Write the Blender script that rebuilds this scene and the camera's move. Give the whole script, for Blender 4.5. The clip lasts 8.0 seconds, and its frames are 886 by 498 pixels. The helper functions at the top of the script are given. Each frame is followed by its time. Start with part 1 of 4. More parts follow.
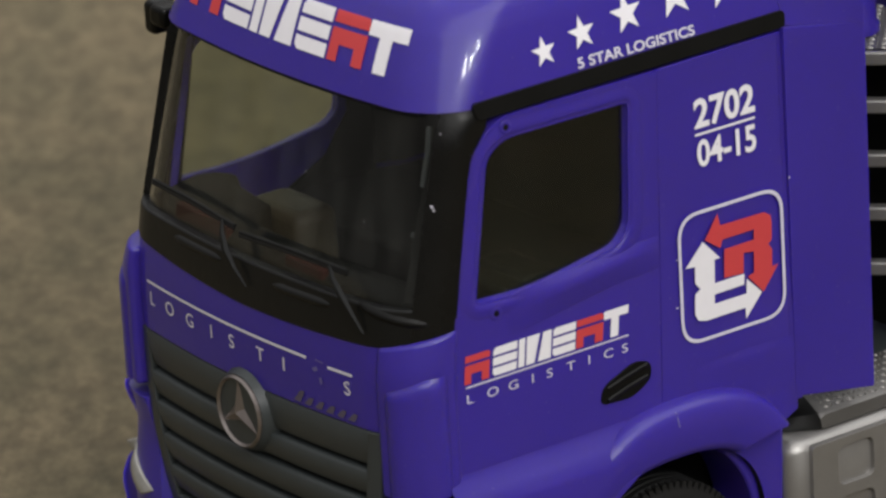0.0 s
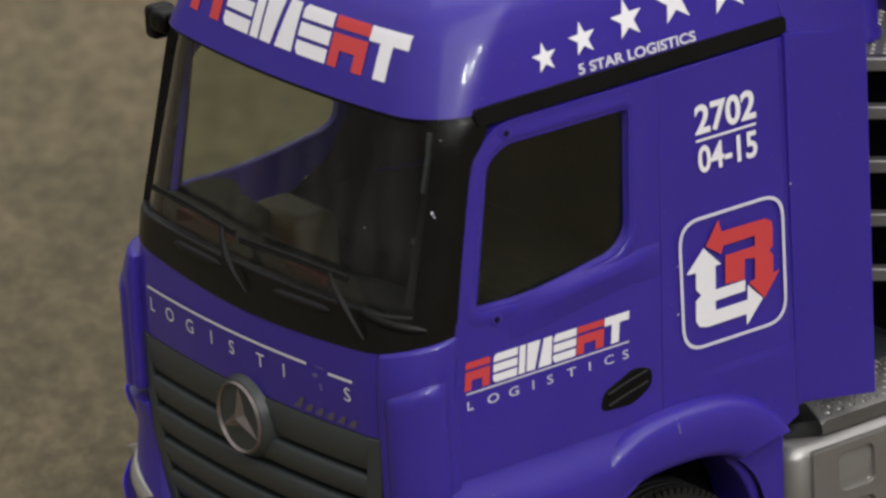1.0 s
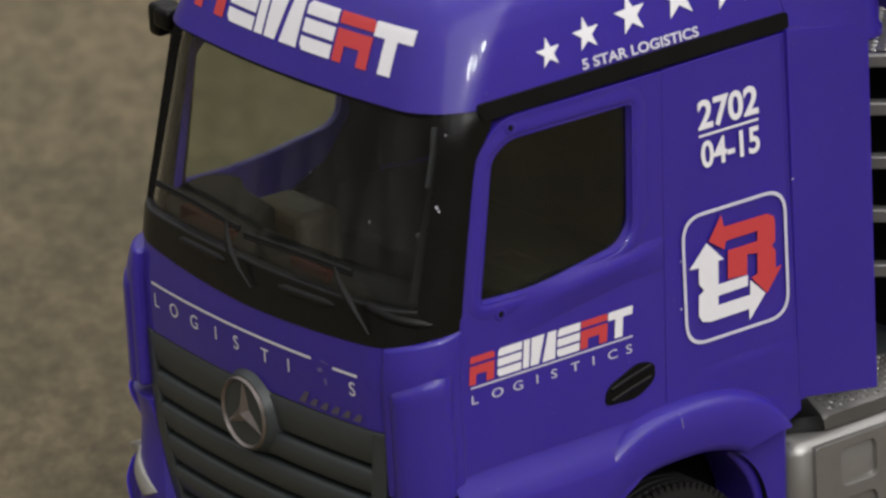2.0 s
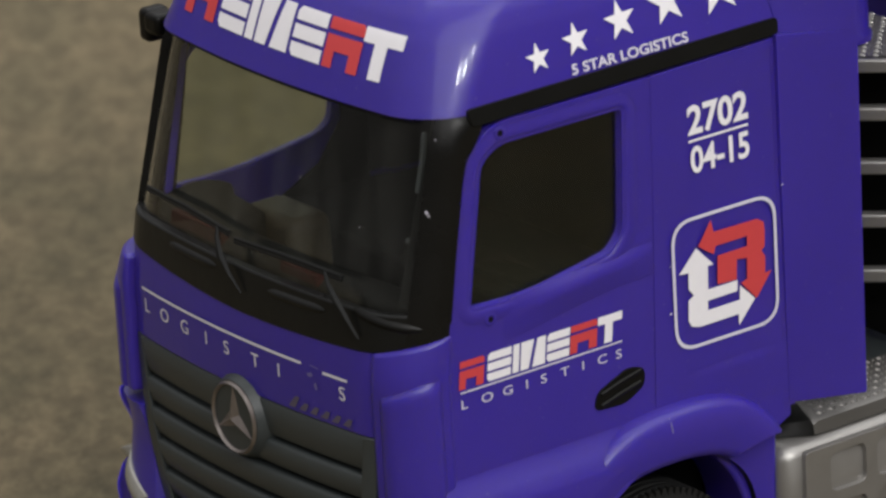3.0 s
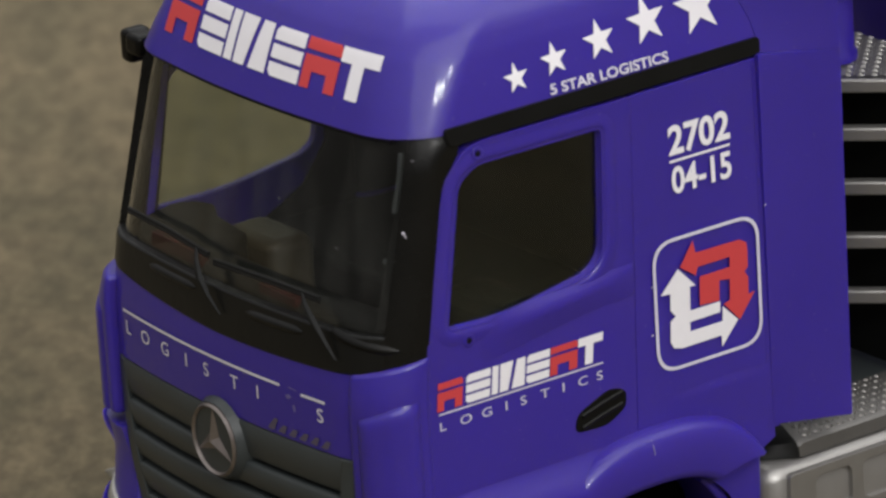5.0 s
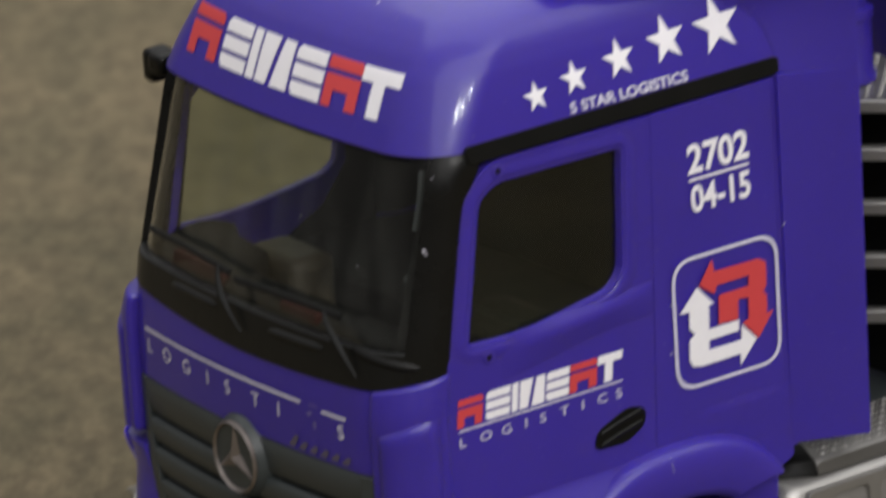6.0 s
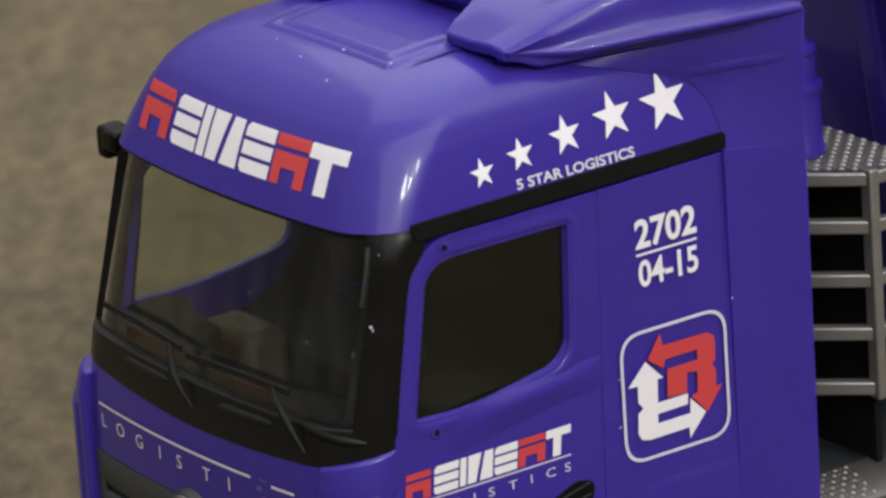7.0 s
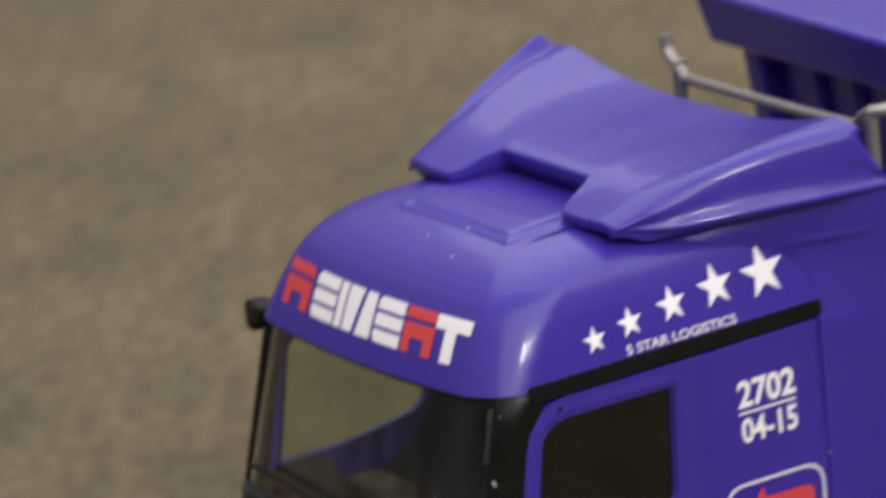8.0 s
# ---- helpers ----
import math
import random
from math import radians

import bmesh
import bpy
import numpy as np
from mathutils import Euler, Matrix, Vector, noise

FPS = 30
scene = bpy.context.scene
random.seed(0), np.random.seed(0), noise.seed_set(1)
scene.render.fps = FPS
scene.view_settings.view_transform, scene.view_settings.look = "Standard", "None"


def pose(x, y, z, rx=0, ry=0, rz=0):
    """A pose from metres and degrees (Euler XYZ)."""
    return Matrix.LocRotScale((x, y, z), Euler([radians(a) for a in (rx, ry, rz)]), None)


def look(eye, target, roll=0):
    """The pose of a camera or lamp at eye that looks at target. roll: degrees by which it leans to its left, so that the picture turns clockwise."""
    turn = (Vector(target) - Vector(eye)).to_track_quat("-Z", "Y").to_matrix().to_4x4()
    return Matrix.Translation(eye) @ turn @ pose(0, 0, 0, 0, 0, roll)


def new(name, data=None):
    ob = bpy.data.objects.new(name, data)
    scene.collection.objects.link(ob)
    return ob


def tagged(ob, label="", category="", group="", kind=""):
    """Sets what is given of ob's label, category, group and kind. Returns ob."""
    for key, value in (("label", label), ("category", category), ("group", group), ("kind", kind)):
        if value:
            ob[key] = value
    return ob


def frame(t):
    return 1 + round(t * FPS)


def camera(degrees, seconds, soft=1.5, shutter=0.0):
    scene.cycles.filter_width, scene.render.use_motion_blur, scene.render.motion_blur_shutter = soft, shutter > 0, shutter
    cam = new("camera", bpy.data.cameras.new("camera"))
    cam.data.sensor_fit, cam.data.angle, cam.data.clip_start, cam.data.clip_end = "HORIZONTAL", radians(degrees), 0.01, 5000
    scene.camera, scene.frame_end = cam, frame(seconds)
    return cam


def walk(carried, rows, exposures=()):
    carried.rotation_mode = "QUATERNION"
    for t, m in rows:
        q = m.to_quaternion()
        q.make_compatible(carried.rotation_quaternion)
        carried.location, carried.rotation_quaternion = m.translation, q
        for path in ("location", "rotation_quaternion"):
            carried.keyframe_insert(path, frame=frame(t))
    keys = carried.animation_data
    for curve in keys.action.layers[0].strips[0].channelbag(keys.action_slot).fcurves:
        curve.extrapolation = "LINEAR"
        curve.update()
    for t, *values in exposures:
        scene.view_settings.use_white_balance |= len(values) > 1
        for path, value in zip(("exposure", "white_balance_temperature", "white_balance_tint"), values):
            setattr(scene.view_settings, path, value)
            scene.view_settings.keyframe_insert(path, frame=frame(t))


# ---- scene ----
from mathutils.geometry import tessellate_polygon

# Everything on the model is laid out in metres of the full-size lorry and built at 1:87.
S = 1 / 87
LIFT = 0.26          # wheel contact lies this far below the layout's zero

cam = camera(8.81, 8.0, soft=2.6, shutter=0.8)
cam.data.dof.use_dof = True
cam.data.dof.focus_distance, cam.data.dof.aperture_fstop = 27.6 * S, 105
PATH = [
    (0.00, -13.993, -21.348, 11.464, -35.444, -20.378, -3.400),
    (0.50, -13.976, -21.380, 11.478, -35.347, -20.367, -3.445),
    (1.00, -13.946, -21.314, 11.492, -35.401, -20.413, -3.366),
    (1.50, -14.055, -21.330, 11.399, -35.618, -20.224, -3.382),
    (2.80, -14.145, -21.367, 11.419, -35.652, -20.176, -3.318),
    (3.00, -14.119, -21.401, 11.403, -35.669, -20.114, -3.333),
    (3.50, -14.213, -21.384, 11.447, -35.787, -20.058, -3.228),
    (4.00, -14.174, -21.359, 11.450, -35.877, -20.019, -3.270),
    (4.20, -14.072, -21.447, 11.468, -35.662, -19.983, -3.366),
    (4.50, -13.935, -21.484, 11.401, -35.400, -19.906, -3.471),
    (4.80, -13.797, -21.522, 11.333, -35.138, -19.827, -3.577),
    (5.05, -13.683, -21.552, 11.276, -34.919, -19.762, -3.665),
    (5.30, -13.569, -21.583, 11.221, -34.701, -19.697, -3.753),
    (5.50, -13.544, -21.661, 11.266, -34.345, -19.835, -3.729),
    (5.80, -13.671, -21.645, 11.229, -34.315, -19.677, -3.769),
    (6.00, -13.817, -21.683, 11.222, -34.779, -19.327, -3.625),
    (6.20, -13.628, -21.880, 11.243, -34.485, -19.092, -4.009),
    (6.50, -13.747, -22.003, 11.390, -34.740, -18.924, -3.748),
    (6.80, -13.696, -22.038, 11.395, -34.622, -18.818, -3.813),
    (7.00, -13.550, -22.017, 11.403, -34.460, -18.884, -3.923),
    (7.20, -13.491, -22.385, 11.626, -33.786, -19.092, -3.974),
    (7.30, -13.641, -22.893, 11.437, -33.507, -18.088, -4.680),
    (7.50, -14.020, -23.147, 11.872, -33.567, -18.140, -4.646),
    (7.70, -14.057, -23.854, 11.972, -32.462, -17.346, -5.286),
    (7.80, -14.013, -24.173, 12.191, -31.860, -17.432, -5.314),
    (7.90, -14.131, -24.230, 12.276, -31.823, -17.473, -5.270),
    (8.00, -14.424, -24.167, 12.128, -32.368, -17.082, -5.292),
]


def stand(x, y, z, yaw, pitch, roll):
    yaw, pitch = radians(yaw), radians(pitch)
    way = Vector((-math.sin(yaw) * math.cos(pitch), math.cos(yaw) * math.cos(pitch), math.sin(pitch)))
    eye = Vector((x, y, z + LIFT)) * S
    return look(eye, eye + way, roll)


walk(cam, [(row[0], stand(*row[1:])) for row in PATH], exposures=[(0.0, -0.10, 6500, 7), (5.6, -0.10, 6500, 7), (6.6, -0.06, 6500, 7), (7.3, 0.0, 6600, 9), (8.0, 0.06, 6660, 11)])

# ---- light: an assumed hall with a pale ceiling, unseen area lamps added ----
world = bpy.data.worlds.new("hall")
scene.world = world
world.use_nodes = True
wn, wl = world.node_tree.nodes, world.node_tree.links
bg = wn["Background"]
geo = wn.new("ShaderNodeTexCoord")
sep = wn.new("ShaderNodeSeparateXYZ")
ramp = wn.new("ShaderNodeValToRGB")
wl.new(geo.outputs["Generated"], sep.inputs[0])
rng = wn.new("ShaderNodeMapRange")
rng.inputs[1].default_value, rng.inputs[2].default_value = -1, 1
wl.new(sep.outputs["Z"], rng.inputs[0])
wl.new(rng.outputs[0], ramp.inputs[0])
els = ramp.color_ramp.elements
els[0].position, els[0].color = 0.45, (0.135, 0.13, 0.12, 1)
els[1].position, els[1].color = 0.92, (0.96, 0.93, 0.94, 1)
for at, colour in ((0.64, (0.25, 0.23, 0.22, 1)), (0.71, (0.53, 0.495, 0.50, 1))):
    e = els.new(at)
    e.color = colour
wl.new(ramp.outputs[0], bg.inputs[0])
bg.inputs[1].default_value = 0.78


def unseen_lamp(place, size_x, size_y, watts, colour):
    data = bpy.data.lights.new("unseen_lamp", "AREA")
    data.shape, data.size, data.size_y, data.energy, data.color = "RECTANGLE", size_x, size_y, watts, colour
    ob = new("unseen_lamp", data)
    ob.matrix_world = look(place, (0.02, 0, 0.03))
    return ob


# three small low lamps, added for the glints on the roof corner
unseen_lamp((-0.30, -1.25, 0.86), 0.05, 0.14, 3.6, (1.0, 0.97, 0.97))
unseen_lamp((-0.10, -1.28, 0.80), 0.04, 0.05, 1.7, (1.0, 0.97, 0.97))
unseen_lamp((0.08, -1.28, 0.78), 0.04, 0.05, 1.7, (1.0, 0.97, 0.97))
unseen_lamp((-0.7, -2.8, 3.2), 5.0, 3.6, 99, (1.0, 0.97, 0.975))
# fill added from behind to brighten upward faces
unseen_lamp((1.2, 0.8, 2.6), 3.5, 3.5, 46, (0.98, 0.98, 1.0))
# soft lamp added to give roof and arch edges highlights
unseen_lamp((1.55, -1.5, 2.3), 1.8, 0.9, 8, (1.0, 0.96, 0.97))
scene.view_settings.exposure = 0.0


# ---- materials ----
def material(name, colour, rough=0.4, metal=0.0, vary=0.12, grain=6.0, bump=0.02, bump_scale=60.0, coat=0.0, dust=0.0, spec=0.5, seep=0.0):
    m = bpy.data.materials.new(name)
    m.use_nodes = True
    n, l = m.node_tree.nodes, m.node_tree.links
    b = n["Principled BSDF"]
    co = n.new("ShaderNodeTexCoord")
    mp = n.new("ShaderNodeMapping")
    mp.inputs["Scale"].default_value = (1 / S,) * 3
    l.new(co.outputs["Object"], mp.inputs[0])
    big = n.new("ShaderNodeTexNoise")
    big.inputs["Scale"].default_value, big.inputs["Detail"].default_value = grain, 5
    l.new(mp.outputs[0], big.inputs[0])
    mix = n.new("ShaderNodeMix")
    mix.data_type = "RGBA"
    lo = [c * (1 - vary) for c in colour]
    hi = [min(1, c * (1 + vary)) for c in colour]
    mix.inputs[6].default_value, mix.inputs[7].default_value = (*lo, 1), (*hi, 1)
    l.new(big.outputs[0], mix.inputs[0])
    last = mix.outputs[2]
    if dust:
        speck = n.new("ShaderNodeTexNoise")
        speck.inputs["Scale"].default_value, speck.inputs["Detail"].default_value = 38, 2
        l.new(mp.outputs[0], speck.inputs[0])
        cut = n.new("ShaderNodeMapRange")
        cut.inputs[1].default_value, cut.inputs[2].default_value = 0.70, 0.78
        cut.inputs[4].default_value = dust
        l.new(speck.outputs[0], cut.inputs[0])
        dm = n.new("ShaderNodeMix")
        dm.data_type = "RGBA"
        dm.inputs[7].default_value = (0.45, 0.42, 0.4, 1)
        l.new(cut.outputs[0], dm.inputs[0])
        l.new(last, dm.inputs[6])
        last = dm.outputs[2]
    l.new(last, b.inputs["Base Color"])
    rr = n.new("ShaderNodeMapRange")
    rr.inputs[3].default_value, rr.inputs[4].default_value = max(0.02, rough - 0.06), rough + 0.08
    l.new(big.outputs[0], rr.inputs[0])
    l.new(rr.outputs[0], b.inputs["Roughness"])
    b.inputs["Metallic"].default_value = metal
    b.inputs["Specular IOR Level"].default_value = spec
    b.inputs["Coat Weight"].default_value = coat
    b.inputs["Coat Roughness"].default_value = 0.08
    if seep:
        b.inputs["Subsurface Weight"].default_value = seep
        b.inputs["Subsurface Radius"].default_value = (0.12, 0.12, 1.0)
        b.inputs["Subsurface Scale"].default_value = 0.06 * S
    if bump:
        fine = n.new("ShaderNodeTexNoise")
        fine.inputs["Scale"].default_value, fine.inputs["Detail"].default_value = bump_scale, 3
        l.new(mp.outputs[0], fine.inputs[0])
        bp = n.new("ShaderNodeBump")
        bp.inputs["Strength"].default_value, bp.inputs["Distance"].default_value = bump, 0.02 * S
        l.new(fine.outputs[0], bp.inputs["Height"])
        l.new(bp.outputs[0], b.inputs["Normal"])
    return m


BLUE = material("blue_plastic", (0.0465, 0.0255, 0.318), 0.34, vary=0.06, grain=2.0, bump=0.16, bump_scale=4, dust=0.08, coat=0.38, spec=0.30, seep=0.7)
COWL = material("satin_black_plastic", (0.006, 0.0063, 0.006), 0.32, vary=0.25, grain=7, bump=0.1, bump_scale=12, spec=0.28)
STEEL = material("dull_silver_paint", (0.15, 0.145, 0.138), 0.42, metal=0.7, vary=0.15, grain=10, bump=0.08, bump_scale=60)
BRIGHT = material("bright_worn_metal", (0.36, 0.345, 0.325), 0.30, metal=0.7, vary=0.2, grain=20, bump=0.0)
PILLAR = material("gloss_black_plastic", (0.0045, 0.0045, 0.0042), 0.26, vary=0.2, grain=5, bump=0.05, spec=0.28)
WIPER = material("wiper_plastic", (0.008, 0.0085, 0.0085), 0.55, vary=0.2, grain=8, bump=0.05, spec=0.2)
BLACK = material("black_plastic", (0.0045, 0.0045, 0.0042), 0.36, vary=0.2, grain=5, bump=0.05, spec=0.2)
GREY = material("dark_grey_plastic", (0.038, 0.045, 0.046), 0.42, vary=0.15, grain=5, bump=0.05, dust=0.05)
SILVER = material("silver_paint", (0.32, 0.31, 0.297), 0.36, metal=0.7, vary=0.1, grain=8, bump=0.08, bump_scale=90)
CHROME = material("worn_chrome", (0.30, 0.265, 0.25), 0.30, metal=0.85, vary=0.25, grain=25, bump=0.05)
WHITE = material("white_print", (0.86, 0.84, 0.88), 0.5, vary=0.03, grain=20, bump=0.0)
RED = material("red_print", (0.60, 0.055, 0.06), 0.5, vary=0.06, grain=20, bump=0.0)
PALE = material("thin_white_print", (0.68, 0.66, 0.76), 0.5, vary=0.15, grain=30, bump=0.0)
SCRIPT = material("dull_bronze_print", (0.10, 0.085, 0.13), 0.4, vary=0.3, grain=30, bump=0.0)
FADED = material("faded_print", (0.16, 0.14, 0.36), 0.5, vary=0.3, grain=40, bump=0.0)
RUBBER = material("tyre_rubber", (0.0055, 0.0055, 0.0055), 0.7, vary=0.3, grain=20, bump=0.2)
TAN = material("tan_plastic", (0.046, 0.036, 0.017), 0.55, vary=0.1, grain=6, bump=0.05)
INNER = material("matt_black_interior", (0.008, 0.0085, 0.0078), 0.7, vary=0.3, grain=6, bump=0.1, spec=0.12)
DARKRED = material("dark_red_plastic", (0.024, 0.003, 0.003), 0.6, vary=0.1, grain=6, spec=0.12)
LENS = material("headlamp_lens", (0.36, 0.35, 0.32), 0.18, metal=0.3, vary=0.15, grain=30, bump=0.1)


def glass_material(name, tint, ior, pale_streak=0.0):
    m = bpy.data.materials.new(name)
    m.use_nodes = True
    n, l = m.node_tree.nodes, m.node_tree.links
    b = n["Principled BSDF"]
    b.inputs["Base Color"].default_value = (*tint, 1)
    b.inputs["Transmission Weight"].default_value = 1
    b.inputs["Roughness"].default_value = 0.03
    b.inputs["IOR"].default_value = ior
    if pale_streak:
        # faint pale diffuse streaks mixed into the glass, drawn out downwards
        co, mp, noise, amount = n.new("ShaderNodeTexCoord"), n.new("ShaderNodeMapping"), n.new("ShaderNodeTexNoise"), n.new("ShaderNodeMapRange")
        mp.inputs["Scale"].default_value = (3.2 / S, 3.2 / S, 0.55 / S)
        noise.inputs["Scale"].default_value, noise.inputs["Detail"].default_value = 1.6, 3
        amount.inputs[1].default_value, amount.inputs[2].default_value = 0.42, 0.70
        amount.inputs[3].default_value, amount.inputs[4].default_value = 0.0, pale_streak
        pale_film, mix = n.new("ShaderNodeBsdfDiffuse"), n.new("ShaderNodeMixShader")
        pale_film.inputs[0].default_value = (0.50, 0.50, 0.46, 1)
        l.new(co.outputs["Object"], mp.inputs[0])
        l.new(mp.outputs[0], noise.inputs[0])
        l.new(noise.outputs[0], amount.inputs[0])
        l.new(amount.outputs[0], mix.inputs[0])
        l.new(b.outputs[0], mix.inputs[1])
        l.new(pale_film.outputs[0], mix.inputs[2])
        l.new(mix.outputs[0], n["Material Output"].inputs[0])
    return m


GLASS = glass_material("clear_plastic", (0.72, 0.79, 0.65), 1.41, pale_streak=0.002)
SCREEN = glass_material("clear_screen_plastic", (0.80, 0.80, 0.77), 1.39, pale_streak=0.018)


def ground_material():
    m = bpy.data.materials.new("ground_mat")
    m.use_nodes = True
    n, l = m.node_tree.nodes, m.node_tree.links
    b = n["Principled BSDF"]
    co = n.new("ShaderNodeTexCoord")
    mp = n.new("ShaderNodeMapping")
    turn = n.new("ShaderNodeMapping")
    turn.inputs["Rotation"].default_value = (0, 0, radians(-54.5))
    mp.inputs["Scale"].default_value = (0.62 / S, 1 / S, 1 / S)
    l.new(co.outputs["Object"], turn.inputs[0])
    l.new(turn.outputs[0], mp.inputs[0])

    def noise_of(scale, detail, rough=0.5):
        t = n.new("ShaderNodeTexNoise")
        t.inputs["Scale"].default_value, t.inputs["Detail"].default_value, t.inputs["Roughness"].default_value = scale, detail, rough
        l.new(mp.outputs[0], t.inputs[0])
        return t.outputs[0]

    broad, mid, fine = noise_of(0.5, 3), noise_of(1.6, 3, 0.5), noise_of(6, 3, 0.6)
    r1 = n.new("ShaderNodeValToRGB")
    r1.color_ramp.elements[0].position, r1.color_ramp.elements[0].color = 0.32, (0.104, 0.085, 0.045, 1)
    r1.color_ramp.elements[1].position, r1.color_ramp.elements[1].color = 0.70, (0.166, 0.129, 0.073, 1)
    l.new(broad, r1.inputs[0])
    r2 = n.new("ShaderNodeValToRGB")
    r2.color_ramp.elements[0].position, r2.color_ramp.elements[0].color = 0.30, (0.83, 0.85, 0.82, 1)
    r2.color_ramp.elements[1].position, r2.color_ramp.elements[1].color = 0.68, (1.08, 1.06, 1.05, 1)
    l.new(mid, r2.inputs[0])
    mul = n.new("ShaderNodeMix")
    mul.data_type, mul.blend_type = "RGBA", "MULTIPLY"
    mul.inputs[0].default_value = 1
    l.new(r1.outputs[0], mul.inputs[6])
    l.new(r2.outputs[0], mul.inputs[7])
    r3 = n.new("ShaderNodeValToRGB")
    r3.color_ramp.elements[0].position, r3.color_ramp.elements[0].color = 0.36, (0.55, 0.55, 0.52, 1)
    r3.color_ramp.elements[1].position, r3.color_ramp.elements[1].color = 0.62, (1.12, 1.12, 1.12, 1)
    l.new(fine, r3.inputs[0])
    mul2 = n.new("ShaderNodeMix")
    mul2.data_type, mul2.blend_type = "RGBA", "MULTIPLY"
    mul2.inputs[0].default_value = 0.75
    l.new(mul.outputs[2], mul2.inputs[6])
    l.new(r3.outputs[0], mul2.inputs[7])
    grit = noise_of(15, 4, 0.7)
    r4 = n.new("ShaderNodeValToRGB")
    r4.color_ramp.elements[0].position, r4.color_ramp.elements[0].color = 0.38, (0.62, 0.61, 0.58, 1)
    r4.color_ramp.elements[1].position, r4.color_ramp.elements[1].color = 0.62, (1.22, 1.22, 1.24, 1)
    l.new(grit, r4.inputs[0])
    mul3 = n.new("ShaderNodeMix")
    mul3.data_type, mul3.blend_type = "RGBA", "MULTIPLY"
    mul3.inputs[0].default_value = 0.45
    l.new(mul2.outputs[2], mul3.inputs[6])
    l.new(r4.outputs[0], mul3.inputs[7])
    l.new(mul3.outputs[2], b.inputs["Base Color"])
    b.inputs["Roughness"].default_value = 0.9
    bp = n.new("ShaderNodeBump")
    bp.inputs["Strength"].default_value, bp.inputs["Distance"].default_value = 0.5, 0.05 * S
    l.new(fine, bp.inputs["Height"])
    l.new(bp.outputs[0], b.inputs["Normal"])
    return m


GROUND = ground_material()

# ---- builders ----
ORIGIN = Vector((0, 0, 0))


def thing(name, x, y, label, category, group=""):
    """An Empty on the ground at (x, y) of the layout; parts made after it are laid out round it."""
    ob = new(name)
    ob.empty_display_size = 0.005
    ORIGIN[:] = (x, y, -LIFT)
    ob.location = Vector((x, y, 0)) * S
    return tagged(ob, label, category, group)


def part(name, bm, mat, parent, label="", bevel=0.0, angle=35, shadow=True):
    bmesh.ops.recalc_face_normals(bm, faces=bm.faces)
    me = bpy.data.meshes.new(name)
    for v in bm.verts:
        v.co = (v.co - ORIGIN) * S
    bm.to_mesh(me)
    bm.free()
    me.polygons.foreach_set("use_smooth", [True] * len(me.polygons))
    me.set_sharp_from_angle(angle=radians(angle))
    me.materials.append(mat)
    ob = new(name, me)
    ob.parent = parent
    if label:
        ob["label"] = label
    if bevel:
        mod = ob.modifiers.new("edge", "BEVEL")
        mod.width, mod.segments, mod.limit_method, mod.angle_limit = bevel * S, 3, "ANGLE", radians(40)
    ob.visible_shadow = shadow
    return ob


def grid(rows, bm=None, flip=False):
    """A sheet through rows of points."""
    bm = bm or bmesh.new()
    vs = [[bm.verts.new(p) for p in row] for row in rows]
    for a, b in zip(vs, vs[1:]):
        for i in range(len(a) - 1):
            bm.faces.new((a[i], a[i + 1], b[i + 1], b[i]))
    return bm


def slab(front, back):
    """A closed body between two sheets of the same size."""
    bm = bmesh.new()
    f = [[bm.verts.new(p) for p in row] for row in front]
    b = [[bm.verts.new(p) for p in row] for row in back]
    for g in (f, b):
        for r, q in zip(g, g[1:]):
            for i in range(len(r) - 1):
                bm.faces.new((r[i], r[i + 1], q[i + 1], q[i]))
    m, k = len(f), len(f[0])
    ring = [(0, i) for i in range(k)] + [(j, k - 1) for j in range(1, m)] + [(m - 1, i) for i in range(k - 2, -1, -1)] + [(j, 0) for j in range(m - 2, 0, -1)]
    for (a, c), (d, e2) in zip(ring, ring[1:] + ring[:1]):
        bm.faces.new((f[a][c], f[d][e2], b[d][e2], b[a][c]))
    return bm


def box(x0, x1, y0, y1, z0, z1, bm=None):
    bm = bm or bmesh.new()
    m = Matrix.Translation(((x0 + x1) / 2, (y0 + y1) / 2, (z0 + z1) / 2)) @ Matrix.Diagonal((abs(x1 - x0), abs(y1 - y0), abs(z1 - z0), 1))
    bmesh.ops.create_cube(bm, size=1, matrix=m)
    return bm


def rod(points, radius, sides=10, bm=None):
    """A round bar along a line of points."""
    bm = bm or bmesh.new()
    pts = [Vector(p) for p in points]
    rings = []
    for i, p in enumerate(pts):
        t = (pts[min(i + 1, len(pts) - 1)] - pts[max(i - 1, 0)]).normalized()
        a = t.orthogonal().normalized() if not rings else (last - t * last.dot(t)).normalized()
        last = a
        b = t.cross(a)
        rings.append([bm.verts.new(p + radius * (math.cos(2 * math.pi * k / sides) * a + math.sin(2 * math.pi * k / sides) * b)) for k in range(sides)])
    for r, q in zip(rings, rings[1:]):
        for k in range(sides):
            bm.faces.new((r[k], r[(k + 1) % sides], q[(k + 1) % sides], q[k]))
    bm.faces.new(rings[0])
    bm.faces.new(rings[-1])
    return bm


